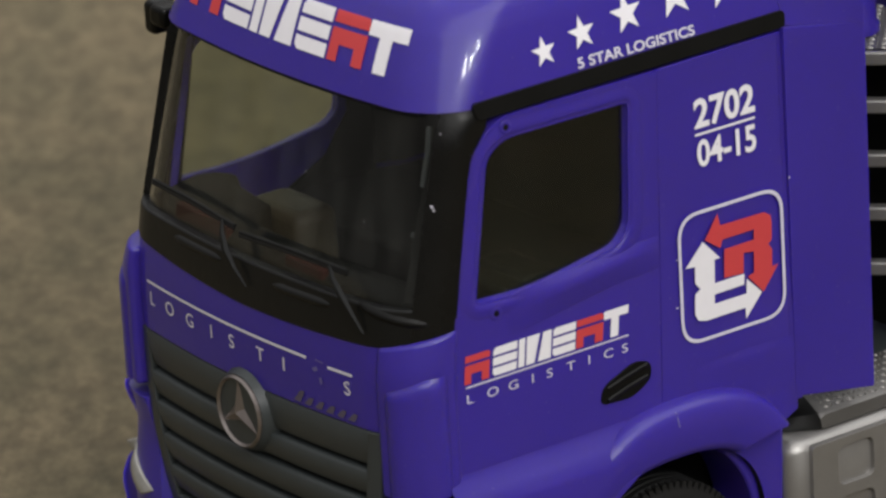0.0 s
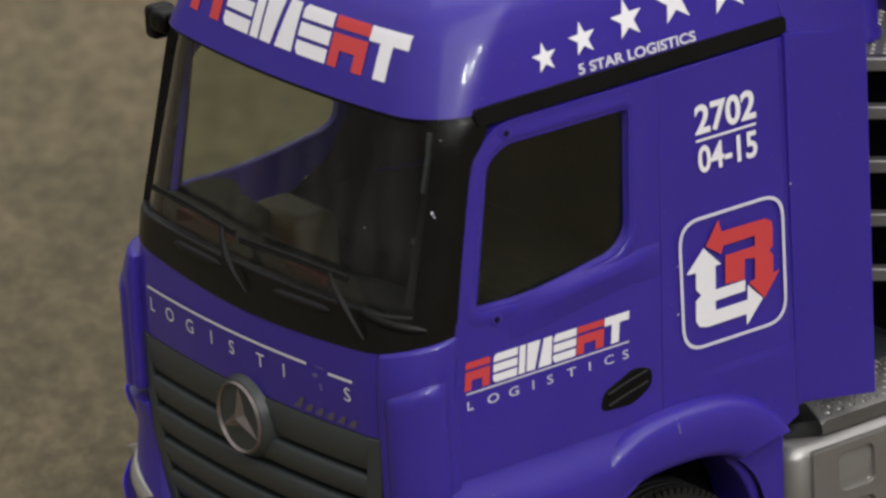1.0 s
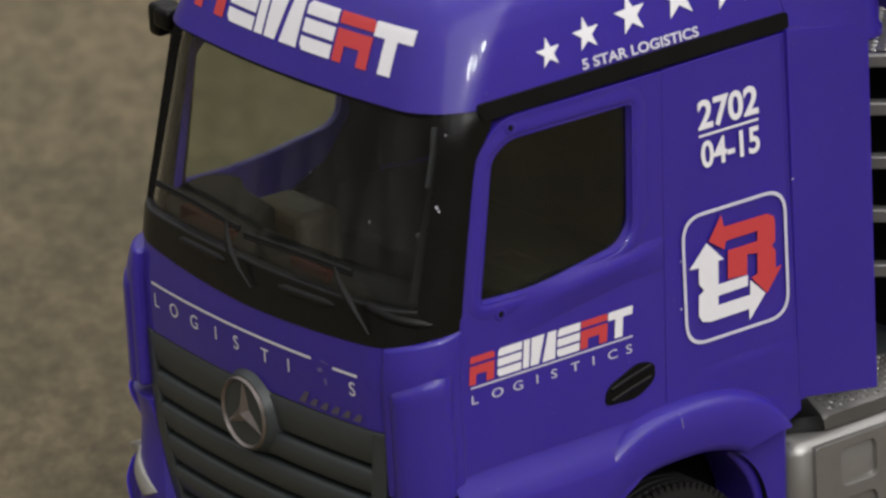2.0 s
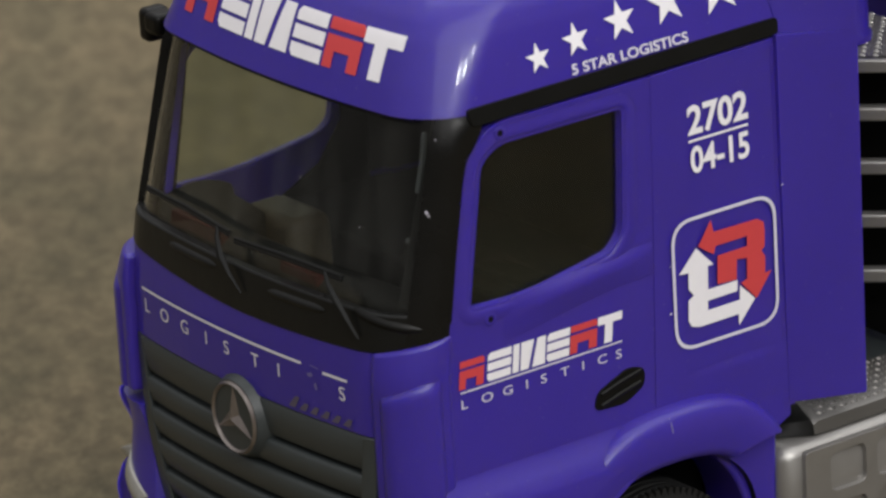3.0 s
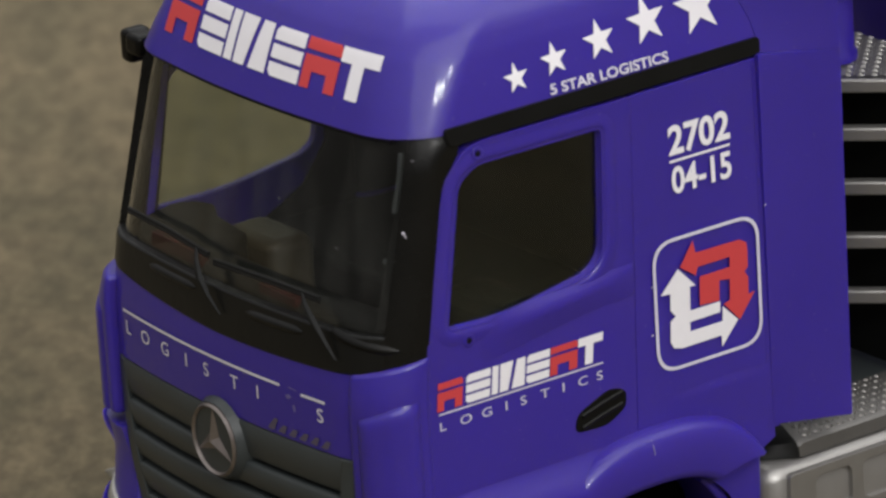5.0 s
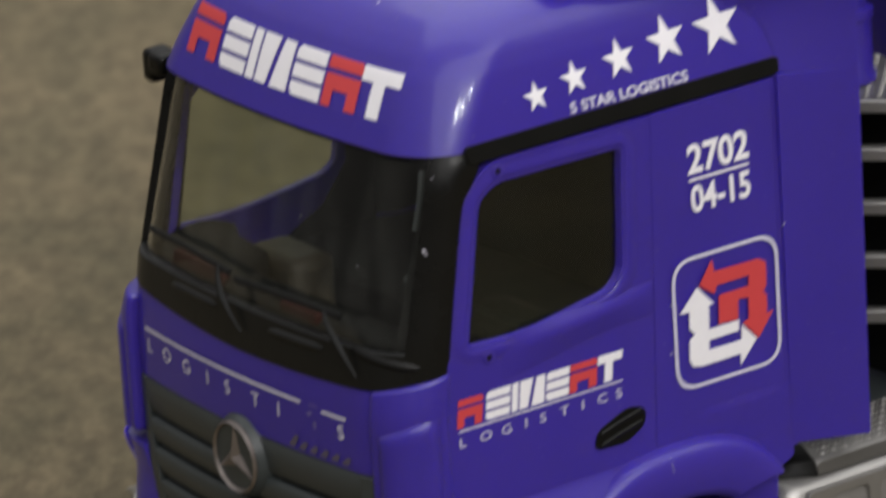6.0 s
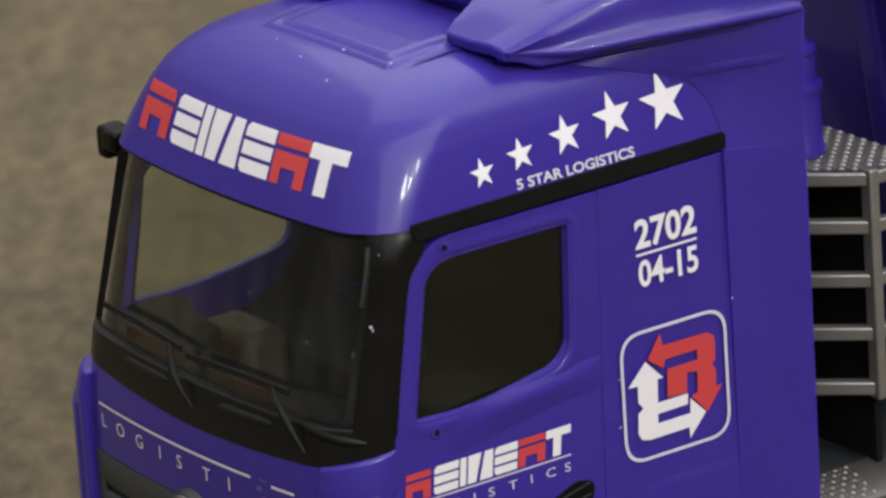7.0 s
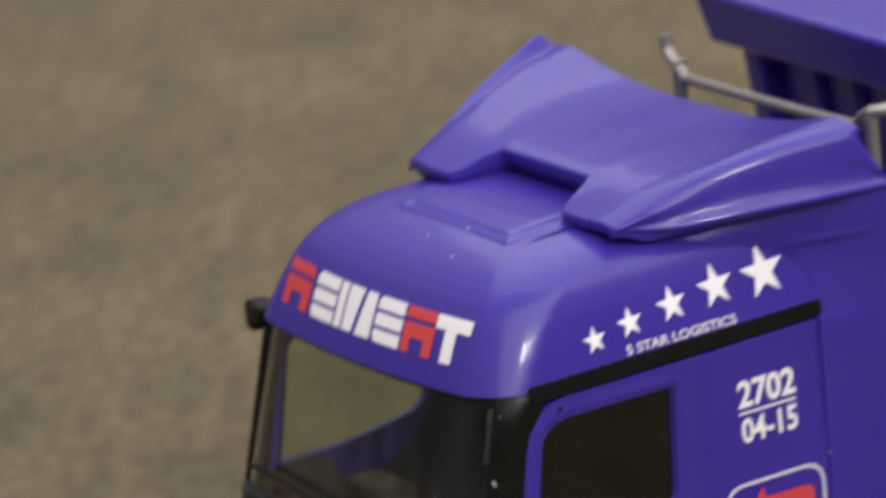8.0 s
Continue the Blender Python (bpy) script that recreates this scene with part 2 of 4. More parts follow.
def rounded(points, radius, steps=5):
    """A polygon with its corners rounded; radius is one number or one a corner."""
    n, out = len(points), []
    for i, p in enumerate(points):
        r = radius[i] if isinstance(radius, (list, tuple)) else radius
        p, a, b = Vector(p), Vector(points[i - 1]), Vector(points[(i + 1) % n])
        if r <= 0:
            out.append(tuple(p))
            continue
        u, v = a - p, b - p
        s = min(r, u.length * 0.45, v.length * 0.45)
        u, v = p + u.normalized() * s, p + v.normalized() * s
        for k in range(steps + 1):
            t = k / steps
            out.append(tuple((1 - t) ** 2 * u + 2 * t * (1 - t) * p + t * t * v))
    return out


def plate(outline, holes, near, far):
    """A plate with holes, drawn in two coordinates and laid between the sheets near(u, v) and far(u, v)."""
    bm = bmesh.new()
    loops = []
    for loop in (outline, *holes):
        vs = [bm.verts.new((u, v, 0)) for u, v in loop]
        loops.append([(vs[i], vs[(i + 1) % len(vs)]) for i in range(len(vs))])
    edges = [bm.edges.new(e) for loop in loops for e in loop]
    bmesh.ops.triangle_fill(bm, use_beauty=True, use_dissolve=False, edges=edges)
    twin = {}
    for v in list(bm.verts):
        twin[v] = bm.verts.new((v.co.x, v.co.y, 1))
    for f in list(bm.faces):
        bm.faces.new([twin[v] for v in reversed(f.verts)])
    for loop in loops:
        for a, b in loop:
            bm.faces.new((a, b, twin[b], twin[a]))
    for v in bm.verts:
        v.co = (near if v.co.z < 0.5 else far)(v.co.x, v.co.y)
    return bm


def decal(polys, where, cuts=0):
    """Flat print: polygons in two coordinates, laid on the surface where(u, v)."""
    bm = bmesh.new()
    for poly in polys:
        vs = [bm.verts.new((u, v, 0)) for u, v in poly]
        for tri in tessellate_polygon([[v.co for v in vs]]):
            bm.faces.new([vs[k] for k in tri])
    if cuts:
        bmesh.ops.subdivide_edges(bm, edges=bm.edges[:], cuts=cuts, use_grid_fill=True)
    for v in bm.verts:
        v.co = where(v.co.x, v.co.y)
    return bm


def letters(text, size, where, width=1.0, bold=0.0, shear=0.0, align="LEFT", fit=None):
    """Words in the built-in font laid on the surface where(u, v)."""
    cu = bpy.data.curves.new("words", "FONT")
    cu.body, cu.size, cu.shear, cu.offset, cu.align_x = text, size, shear, bold, align
    cu.resolution_u = 4
    ob = new("words", cu)
    me = bpy.data.meshes.new_from_object(ob.evaluated_get(bpy.context.evaluated_depsgraph_get()))
    bm = bmesh.new()
    bm.from_mesh(me)
    bpy.data.objects.remove(ob)
    bpy.data.meshes.remove(me)
    bpy.data.curves.remove(cu)
    if fit:
        xs, ys = [v.co.x for v in bm.verts], [v.co.y for v in bm.verts]
        for v in bm.verts:
            v.co.x, v.co.y = (v.co.x - min(xs)) / (max(xs) - min(xs)) * fit[0], (v.co.y - min(ys)) / (max(ys) - min(ys)) * fit[1]
    for v in bm.verts:
        v.co = where(v.co.x * width, v.co.y)
    return bm


def lerp(table, v):
    return float(np.interp(v, [a for a, _ in table], [b for _, b in table]))


# ---- the cab's outer form: half width and nose position by height, one plan curve for all ----
NOSE = [(0.2, 0.06), (0.6, 0.02), (0.9, 0.0), (1.65, 0.0), (1.85, 0.025), (2.0, 0.055), (2.92, 0.315)]
ROOF_NOSE = [(2.88, 0.268), (3.0, 0.325), (3.1, 0.38), (3.2, 0.44), (3.28, 0.505), (3.34, 0.575), (3.39, 0.66), (3.43, 0.77), (3.455, 0.88), (3.475, 1.02), (3.49, 1.18)]
WIDE = [(0.2, 1.2), (2.0, 1.2), (2.82, 1.178), (2.93, 1.155), (3.04, 1.13), (3.12, 1.108), (3.2, 1.085), (3.28, 1.05), (3.34, 1.01), (3.39, 0.955), (3.43, 0.885), (3.455, 0.80), (3.475, 0.67), (3.49, 0.48)]


BEND = [(1.8, 0.28), (2.3, 0.23), (2.8, 0.17), (2.86, 0.25), (2.92, 0.255), (3.15, 0.275), (3.3, 0.30)]


def plan(y, z=1.0):
    a = abs(y)
    x = 0.07 * a * a
    start = 0.9
    if a > start:
        x += lerp(BEND, z) * (1 - math.sqrt(max(0.0, 1 - ((min(a, 1.2) - start) / (1.2 - start)) ** 2)))
    return x


def front(y, z, off=0.0, roof=False):
    """The nose surface at y and z, off metres proud of it."""
    w = lerp(WIDE, z)
    return Vector((lerp(ROOF_NOSE if roof else NOSE, z) + plan(y * 1.2 / w, z) - off, y, z))


def side(x, z, off=0.0, hand=-1):
    return Vector((x, hand * (lerp(WIDE, z) + off), z))


def front_panel(y0, y1, z0, z1, thick=0.04, ny=24, nz=6, off=0.0):
    ys, zs = np.linspace(y0, y1, ny), np.linspace(z0, z1, nz)
    return slab([[front(y, z, off) for y in ys] for z in zs], [[front(y * 0.985, z, off - thick) for y in ys] for z in zs])


# ---- ground ----
n = 24
spots = [[Vector((8 * (2 * i / n - 1), 8 * (2 * j / n - 1), 0)) for j in range(n + 1)] for i in range(n + 1)]
bm = grid(spots)
bmesh.ops.recalc_face_normals(bm, faces=bm.faces)
me = bpy.data.meshes.new("ground")
bm.to_mesh(me)
bm.free()
me.materials.append(GROUND)
tagged(new("ground", me), "mottled brown-grey display ground sheet", "ground", kind="structure")

# ---- the lorry ----
lorry = thing("model_truck", 1.4, 0, "blue plastic scale-model lorry with printed haulier livery", "model truck")


def door(hand):
    o = lambda u, v: side(u, v, 0.0, hand)
    i = lambda u, v: side(u, v, -0.055, hand)
    outline = rounded([(0.34, 1.11), (1.57, 1.11), (1.645, 2.82), (0.70, 2.82), (0.545, 2.66), (0.385, 1.86)], [0.0, 0.02, 0.02, 0.10, 0.12, 0.05])
    ahead, up = (0.055, 0.03) if hand > 0 else (0.0, 0.0)
    pane = [(0.515 - ahead, 1.958 + up), (0.86, 1.942 + 1.3 * up), (1.35, 2.022 + up), (1.428, 2.105), (1.468, 2.705), (0.745 - ahead, 2.708), (0.635 - ahead, 2.64)]
    glass = rounded(pane, [0.04, 0.2, 0.08, 0.09, 0.03, 0.07, 0.07])
    d = part("door", plate(outline, [glass], o, i), BLUE, lorry, bevel=0.034)
    part("window_pane", plate(rounded(pane, 0.02), [], lambda u, v: side(u, v, -0.034, hand), lambda u, v: side(u, v, -0.042, hand)), GLASS, d, "clear plastic side window pane", shadow=False)
    # rounded frame pressed round the window
    around = []
    for k, p in enumerate(glass):
        a, b = Vector(glass[k - 1]), Vector(glass[(k + 1) % len(glass)])
        t = (b - a).normalized()
        around.append((Vector(p), Vector((t.y, -t.x))))
    rows = []
    for p, n in around + around[:1]:
        rows.append([side((p + n * d).x, (p + n * d).y, h, hand) for d, h in ((0.092, -0.002), (0.072, 0.002), (0.050, 0.006), (0.030, 0.007), (0.015, 0.002), (0.005, -0.008), (-0.003, -0.024), (-0.004, -0.05))])
    part("window_frame", grid(rows), BLUE, d, angle=80)
    # waist ridge that runs from the window's rear corner down to the hinge
    rows = []
    for s in np.linspace(0, 1, 14):
        x = 0.70 + 0.90 * s
        z = 1.872 + 0.085 * s + 0.014 * math.sin(s * 3.1)
        h, out = 0.042 - 0.012 * s, 0.028 * math.sin(math.pi * s) ** 0.8
        shape = ((-3.6, -0.003), (-2.6, out * 0.22), (-1.4, out * 0.62), (-0.6, out * 0.92), (-0.1, out), (0.4, out * 0.9), (0.9, out * 0.58), (1.35, out * 0.2), (1.75, -0.004))
        rows.append([side(x, z + h * k, q, hand) for k, q in shape])
    part("waist_ridge", grid(rows), BLUE, d)
    recess = rounded([(1.205, 1.255), (1.225, 1.345), (1.42, 1.425), (1.52, 1.395), (1.515, 1.31), (1.40, 1.245)], 0.05)
    h = part("handle_recess", plate(recess, [], lambda u, v: side(u, v, 0.006, hand), lambda u, v: side(u, v, -0.04, hand)), BLACK, d, "black recessed door handle", bevel=0.01)
    for dz in (-0.028, 0.030):
        part("handle_bar", rod([side(1.25, 1.30 + dz, 0.004, hand), side(1.36, 1.335 + dz, 0.010, hand), side(1.49, 1.36 + dz, 0.004, hand)], 0.012), BLACK, h)
    for x, z in ((0.75, 2.765), (0.625, 1.885)):
        spin = [(0.034, -0.002), (0.027, 0.002), (0.020, 0.002), (0.014, 0.0)]
        lift = 0.0085 if z > 2 else 0.007
        bm = grid([[side(x + r * math.cos(a), z + r * math.sin(a), o + lift, hand) for r, o in spin] for a in np.linspace(0, 2 * math.pi, 17)])
        socket = part("mirror_socket", bm, BLUE, d)
        # no real hole: its shade is a flat black disc on the socket
        bm = grid([[side(x + r * math.cos(a), z + r * math.sin(a), 0.0012 + lift, hand) for r in (0.015, 0.0)] for a in np.linspace(0, 2 * math.pi, 17)])
        part("socket_shade", bm, BLACK, socket, "flat black disc painted as the hole's shade")
    return d


door_near, door_far = door(-1), door(1)


def quarter(hand):
    o = lambda u, v: side(u, v, 0.0, hand)
    i = lambda u, v: side(u, v, -0.06, hand)
    arch = [(1.72 + 0.70 * math.cos(a), 0.40 + 0.70 * math.sin(a)) for a in np.linspace(radians(38), radians(97), 10)]
    outline = [(2.41, 0.90), (2.41, 2.83), (1.652, 2.82), (1.577, 1.11)] + arch[::-1]
    q = part("quarter_panel", plate(outline, [], o, i), BLUE, lorry, bevel=0.003)
    # soft crease above the wheel arch
    rows = []
    for k in np.linspace(0, 1, 16):
        x, z, out = 1.76 + 0.66 * k, 1.235 + 0.012 * math.sin(3 * k), 0.007 * math.sin(math.pi * k)
        rows.append([side(x, z + dz, f * out - 0.001, hand) for dz, f in ((0.05, 0.0), (0.02, 0.75), (0.008, 1.0), (-0.012, 0.85), (-0.12, 0.35), (-0.2, 0.0))])
    part("panel_crease", grid(rows), BLUE, q)
    return q


quarter_near, quarter_far = quarter(-1), quarter(1)
for hand in (-1, 1):
    seam = [(1.545, 1.12), (1.60, 1.12), (1.675, 2.815), (1.62, 2.815)]
    part("door_seam", plate(seam, [], lambda u, v: side(u, v, -0.003, hand), lambda u, v: side(u, v, -0.05, hand)), BLUE, lorry)
    seam = [(2.38, 0.95), (2.44, 0.95), (2.44, 2.80), (2.38, 2.80)]
    part("fairing_seam", plate(seam, [], lambda u, v: side(u, v, 0.0004, hand), lambda u, v: side(u, v, -0.05, hand)), BLUE, lorry)


def belt(x):
    """The cheek's lower crease: half width and height along the cab."""
    return lerp([(1.34, 0.95), (1.7, 1.06), (2.0, 1.145), (2.4, 1.235), (2.82, 1.295)], x), lerp([(1.34, 3.465), (1.7, 3.487), (2.0, 3.50), (2.4, 3.50), (2.82, 3.492)], x)


def fairing(hand):
    flare = lambda u: 0.085 * max(0.0, (u - 2.415)) / 0.42
    o = lambda u, v: Vector((u, hand * (1.2015 + flare(u)), v))
    i = lambda u, v: Vector((u, hand * (1.15 + flare(u)), v))
    low = part("side_fairing", plate(rounded([(2.402, 0.965), (2.825, 0.925), (2.835, 2.80), (2.402, 2.85)], 0.01), [], o, i), BLUE, lorry, bevel=0.014)
    def edge(v):
        table = [(2.75, 2.42), (2.95, 2.425), (3.05, 2.40), (3.17, 2.33), (3.24, 2.22), (3.30, 2.0), (3.36, 1.77), (3.42, 1.55), (3.47, 1.42)]
        return sum(lerp(table, v + 0.015 * d) for d in range(-4, 5)) / 9

    def outer(u, v):
        by, bz = belt(u)
        k = min(1.0, max(0.0, (u - edge(v)) / (2.83 - edge(v))))
        w, rear = lerp(WIDE, v) + 0.004, lerp([(3.05, 1.2865), (3.45, belt(2.83)[0] + 0.03)], v)
        line = lerp([(3.05, 1.2865), (3.45, by + 0.03)], v)
        return Vector((u, hand * (w + (min(rear, line) - w) * k), v + (bz - 3.47) * max(0.0, (v - 3.27) / 0.20)))

    sheet, back = [], []
    for v in np.linspace(2.78, 3.47, 48):
        us = np.linspace(edge(v), 2.83, 48)
        z0 = [v if v > 2.9 else 2.853 - 0.08 * (u - 2.42) / 0.41 + (v - 2.78) / 0.12 * (0.047 + 0.08 * (u - 2.42) / 0.41) for u in us]
        sheet.append([outer(u, max(2.75, z)) for u, z in zip(us, z0)])
        back.append([Vector((p.x, hand * 0.72, p.z - 0.02)) for p in sheet[-1]])
    part("upper_fairing", slab(sheet, back), BLUE, lorry, angle=50)
    rows = []
    for s in np.linspace(0, 1, 12):
        x = 2.20 + 0.56 * s
        rows.append([outer(x, 3.238 + 0.03 * (x - 2.2) + 0.03 * q) + Vector((0, hand * (0.010 * (1 - q * q) * math.sin(math.pi * s) ** 0.6 - 0.001), 0)) for q in np.linspace(-1, 1, 7)])
    part("fairing_ridge", grid(rows), BLUE, lorry)
    return low


fairing(-1), fairing(1)


def roof():
    bm = bmesh.new()
    zs = [z for z in np.linspace(2.885, 3.39, 24)] + [3.405, 3.42, 3.435, 3.447, 3.457, 3.467, 3.475, 3.483, 3.49]
    rings = []
    for z in zs:
        w = lerp(WIDE, z)
        ring = [Vector((x, w, z)) for x in np.linspace(2.52, lerp(ROOF_NOSE, z) + plan(1.2, z) + 0.02, 10)]
        ts = np.linspace(math.pi / 2, -math.pi / 2, 121)
        ring += [front(w * math.sin(t), z, 0, True) for t in ts]
        ring += [Vector((p.x, -w, z)) for p in ring[9::-1]]
        rings.append([bm.verts.new(p) for p in ring])
    for r, q in zip(rings, rings[1:]):
        for k in range(len(r) - 1):
            bm.faces.new((r[k], r[k + 1], q[k + 1], q[k]))
        bm.faces.new((r[-1], r[0], q[0], q[-1]))
    top = rings[-1]
    m = len(top)
    for k in range(m // 2 - 1):
        bm.faces.new((top[k], top[k + 1], top[m - 2 - k], top[m - 1 - k])) if k + 1 < m - 2 - k else None
    # underside lip
    low = rings[0]
    inner = [bm.verts.new((v.co.x + (0.08 if v.co.x < 2.3 else 0), v.co.y * 0.93, 2.885)) for v in low]
    for k in range(len(low) - 1):
        bm.faces.new((low[k], inner[k], inner[k + 1], low[k + 1]))
    return part("roof", bm, BLUE, lorry, angle=50)


roof_part = roof()

# raised hatch plinth on the roof top, in front of the spoiler
def deck_z(x, y):
    return min(3.49, float(np.interp(x - plan(y * 1.4), [b for _, b in ROOF_NOSE], [a for a, _ in ROOF_NOSE])))


def rise(d, w=0.05):
    d = min(1.0, max(0.0, d / w))
    return d * d * (3 - 2 * d)


def hatch_lift(x, y):
    """A low plinth with a second, smaller panel on it."""
    low = rise(x - 0.915) * rise(0.52 - y) * rise(y + 0.575)
    high = rise(x - 1.005, 0.03) * rise(0.41 - y, 0.03) * rise(y + 0.465, 0.03)
    groove = math.exp(-((x - 0.985) / 0.012) ** 2) * rise(0.45 - y) * rise(y + 0.5)
    return 0.015 * low + 0.006 * high - 0.008 * groove


rows = [[Vector((x, y, deck_z(x, y) - 0.003 + hatch_lift(x, y))) for y in np.linspace(-0.62, 0.58, 96)] for x in np.linspace(0.88, 1.62, 72)]
part("roof_hatch", grid(rows), BLUE, lorry, "low raised panel on the roof")


def spoiler():
    """Roof spoiler: lips either side of a notch in front, sweeping up to a dished rear edge."""
    def soft(table, x):
        return sum(lerp(table, x + 0.03 * d) for d in range(-3, 4)) / 7

    def crease(x):
        return lerp([(1.25, 0.935), (1.6, 1.0), (2.0, 1.085), (2.66, 1.245)], x)

    def top(x, y):
        a = abs(y)
        mid = soft([(1.10, 3.465), (1.25, 3.527), (1.57, 3.655), (1.80, 3.69), (2.1, 3.707), (2.68, 3.711)], x)
        rim = soft([(1.10, 3.465), (1.25, 3.527), (1.45, 3.605), (1.65, 3.68), (1.9, 3.762), (2.2, 3.825), (2.45, 3.86), (2.68, 3.885), (2.8, 3.895)], x)
        return mid + (rim - mid) * min(1, a / 1.05) ** 2.2 - 0.25 * max(0.0, a - (crease(x) - 0.10))

    rows_t, rows_b = [], []
    for s in np.linspace(0, 1, 30):
        row, under = [], []
        for k in list(np.linspace(-1, 0.95, 40)) + [0.965, 0.98, 1.0]:
            a = abs(k)
            xf = 1.30 + 0.10 * max(0, a - 0.75)
            if a < 0.42:
                xf = 1.57
            elif a < 0.53:
                xf = 1.57 - (a - 0.42) / 0.11 * 0.28
            x = xf + (2.66 - xf) * s
            y = k * crease(x)
            skew = s * k
            if k > 0:
                # the far edge turns up into a small fin
                wing = max(0.0, k - 0.965) / 0.035 * max(0.0, s - 0.2) / 0.8
                spot = Vector((x - 0.05 * skew - 0.08 * wing, y * (1 + 0.125 * s), top(x, y) - 0.055 * skew + 0.095 * wing))
            else:
                spot = Vector((x - 0.05 * skew, y, top(x, y) + 0.05 * skew))
            row.append(spot)
            drop = min(1, s * 8)
            under.append(Vector((x + 0.004, spot.y * 0.995, (spot.z - 0.055) * (1 - drop) + 3.42 * drop)))
        rows_t.append(row)
        rows_b.append(under)
    body = part("roof_spoiler", slab(rows_t, rows_b), BLUE, lorry, bevel=0.013, angle=40)
    for hand in (-1, 1):
        rows = []
        for x in np.linspace(1.34, 2.82, 48):
            xc = min(x, 2.66)
            along = (xc - 1.34) / 1.32
            c = crease(xc)
            up = lambda a: top(xc, a) - 0.05 * along - (0.06 if hand > 0 else 0.0)
            ease = min(1.0, along * 3)
            tops = [[c - a, up(c - a) + h * ease - 0.006 * (1 - ease)] for a, h in ((0.26, -0.004), (0.20, 0.002), (0.14, 0.0), (0.10, 0.0), (0.06, 0.008), (0.025, 0.006), (-0.006, -0.006))]
            t = up(c)
            y2, z2 = belt(x)
            if x > 2.66:
                q = (x - 2.66) / 0.16
                for p in tops:
                    p[0] += (y2 - c) * q
                    p[1] += (z2 + 0.045 - t) * q
                t += (z2 + 0.045 - t) * q
                c += (y2 - c) * q
            b = min(1, max(0.0, (x - 1.34) / 0.40))
            b = b * b * (3 - 2 * b)
            y2, z2 = c + (y2 - c) * b, 3.515 + (z2 - 3.515) * b
            d, lip = max(0.0, t - z2), 0.034 * b
            lower = [(c + 0.016, t - 0.016 - 0.10 * d), (c + 0.026, t - 0.28 * d), (c * 0.72 + y2 * 0.28 + 0.016, t - 0.46 * d), (c * 0.36 + y2 * 0.64 + 0.008, t - 0.70 * d),
                     (y2 + 0.10 * lip, z2 + 0.034 * b + 0.004), (y2 + 0.6 * lip, z2 + 0.016 * b + 0.003), (y2 + lip, z2 + 0.002), (y2 + lip - 0.003, z2 - 0.014), (y2 - 0.24, z2 - 0.12)]
            rows.append([Vector((x, hand * y, z)) for y, z in [tuple(p) for p in tops] + lower])
        part("spoiler_cheek", grid(rows), BLUE, lorry, angle=75)
    return body


spoiler()

# rear wall of the cab, dark inside
part("rear_wall", box(2.36, 2.41, -1.09, 1.09, 0.95, 2.86), INNER, lorry, "dark inner rear wall")
part("cab_floor", box(0.30, 2.40, -1.12, 1.12, 1.12, 1.2), INNER, lorry)

# black strip under the roof edge and the A-pillars
pillars = {}
for hand in (-1, 1):
    strip = rounded([(0.60, 2.83), (2.43, 2.845), (2.445, 2.925), (0.575, 2.912)], [0.03, 0.02, 0.03, 0.04])
    part("roof_moulding", plate(strip, [], lambda u, v: side(u, v, 0.010, hand), lambda u, v: side(u, v, -0.05, hand)), BLACK, lorry, "black strip below the roof edge", bevel=0.012)
    zs = np.linspace(1.84, 2.93, 16)
    outer, inner = [], []
    for z in zs:
        w = lerp(WIDE, z)
        ro, ri = [], []
        edge = lerp([(1.84, 0.40), (2.66, 0.56), (2.80, 0.66), (2.93, 0.70)], z)
        for t in np.linspace(0, 1, 10):
            y = (1.115 + 0.085 * math.sin(t * math.pi / 2)) * w / 1.2
            p = front(hand * y, z, 0.004)
            ro.append(p)
            ri.append(Vector((p.x + 0.06, p.y - hand * 0.06, z)))
        ro.append(Vector((max(edge, ro[-1].x + 0.01), hand * (w - 0.006), z)))
        ri.append(Vector((max(edge, ro[-1].x + 0.01), hand * (w - 0.06), z)))
        outer.append(ro)
        inner.append(ri)
    pillars[hand] = part("windscreen_pillar", slab(outer, inner), PILLAR, lorry, "black windscreen pillar")

# ---- front ----
ys = np.linspace(-1.13, 1.13, 41)
zs = np.linspace(1.96, 2.90, 12)
screen = part("windscreen", slab([[front(y, z, -0.040) for y in ys] for z in zs], [[front(y * 0.985, z, -0.060) for y in ys] for z in zs]), SCREEN, lorry, "clear plastic curved windscreen", shadow=False)
part("screen_surround", front_panel(-1.0, 1.0, 2.855, 2.90, 0.05, 30, 3, 0.0), BLACK, screen, "black upper windscreen edge")

low_edge = lambda y: 1.768 + 0.035 * min(1, abs(y) / 1.1) ** 2 + 0.03 * max(0, y)
bm = slab([[front(y, low_edge(y) + (1.985 - low_edge(y)) * s, 0.006) for y in np.linspace(-1.17, 1.17, 40)] for s in np.linspace(0, 1, 6)],
          [[front(y * 0.98, low_edge(y) + (1.985 - low_edge(y)) * s, -0.05) for y in np.linspace(-1.17, 1.17, 40)] for s in np.linspace(0, 1, 6)])
cowl = part("wiper_cowl", bm, COWL, lorry, "black panel below the windscreen", bevel=0.01)
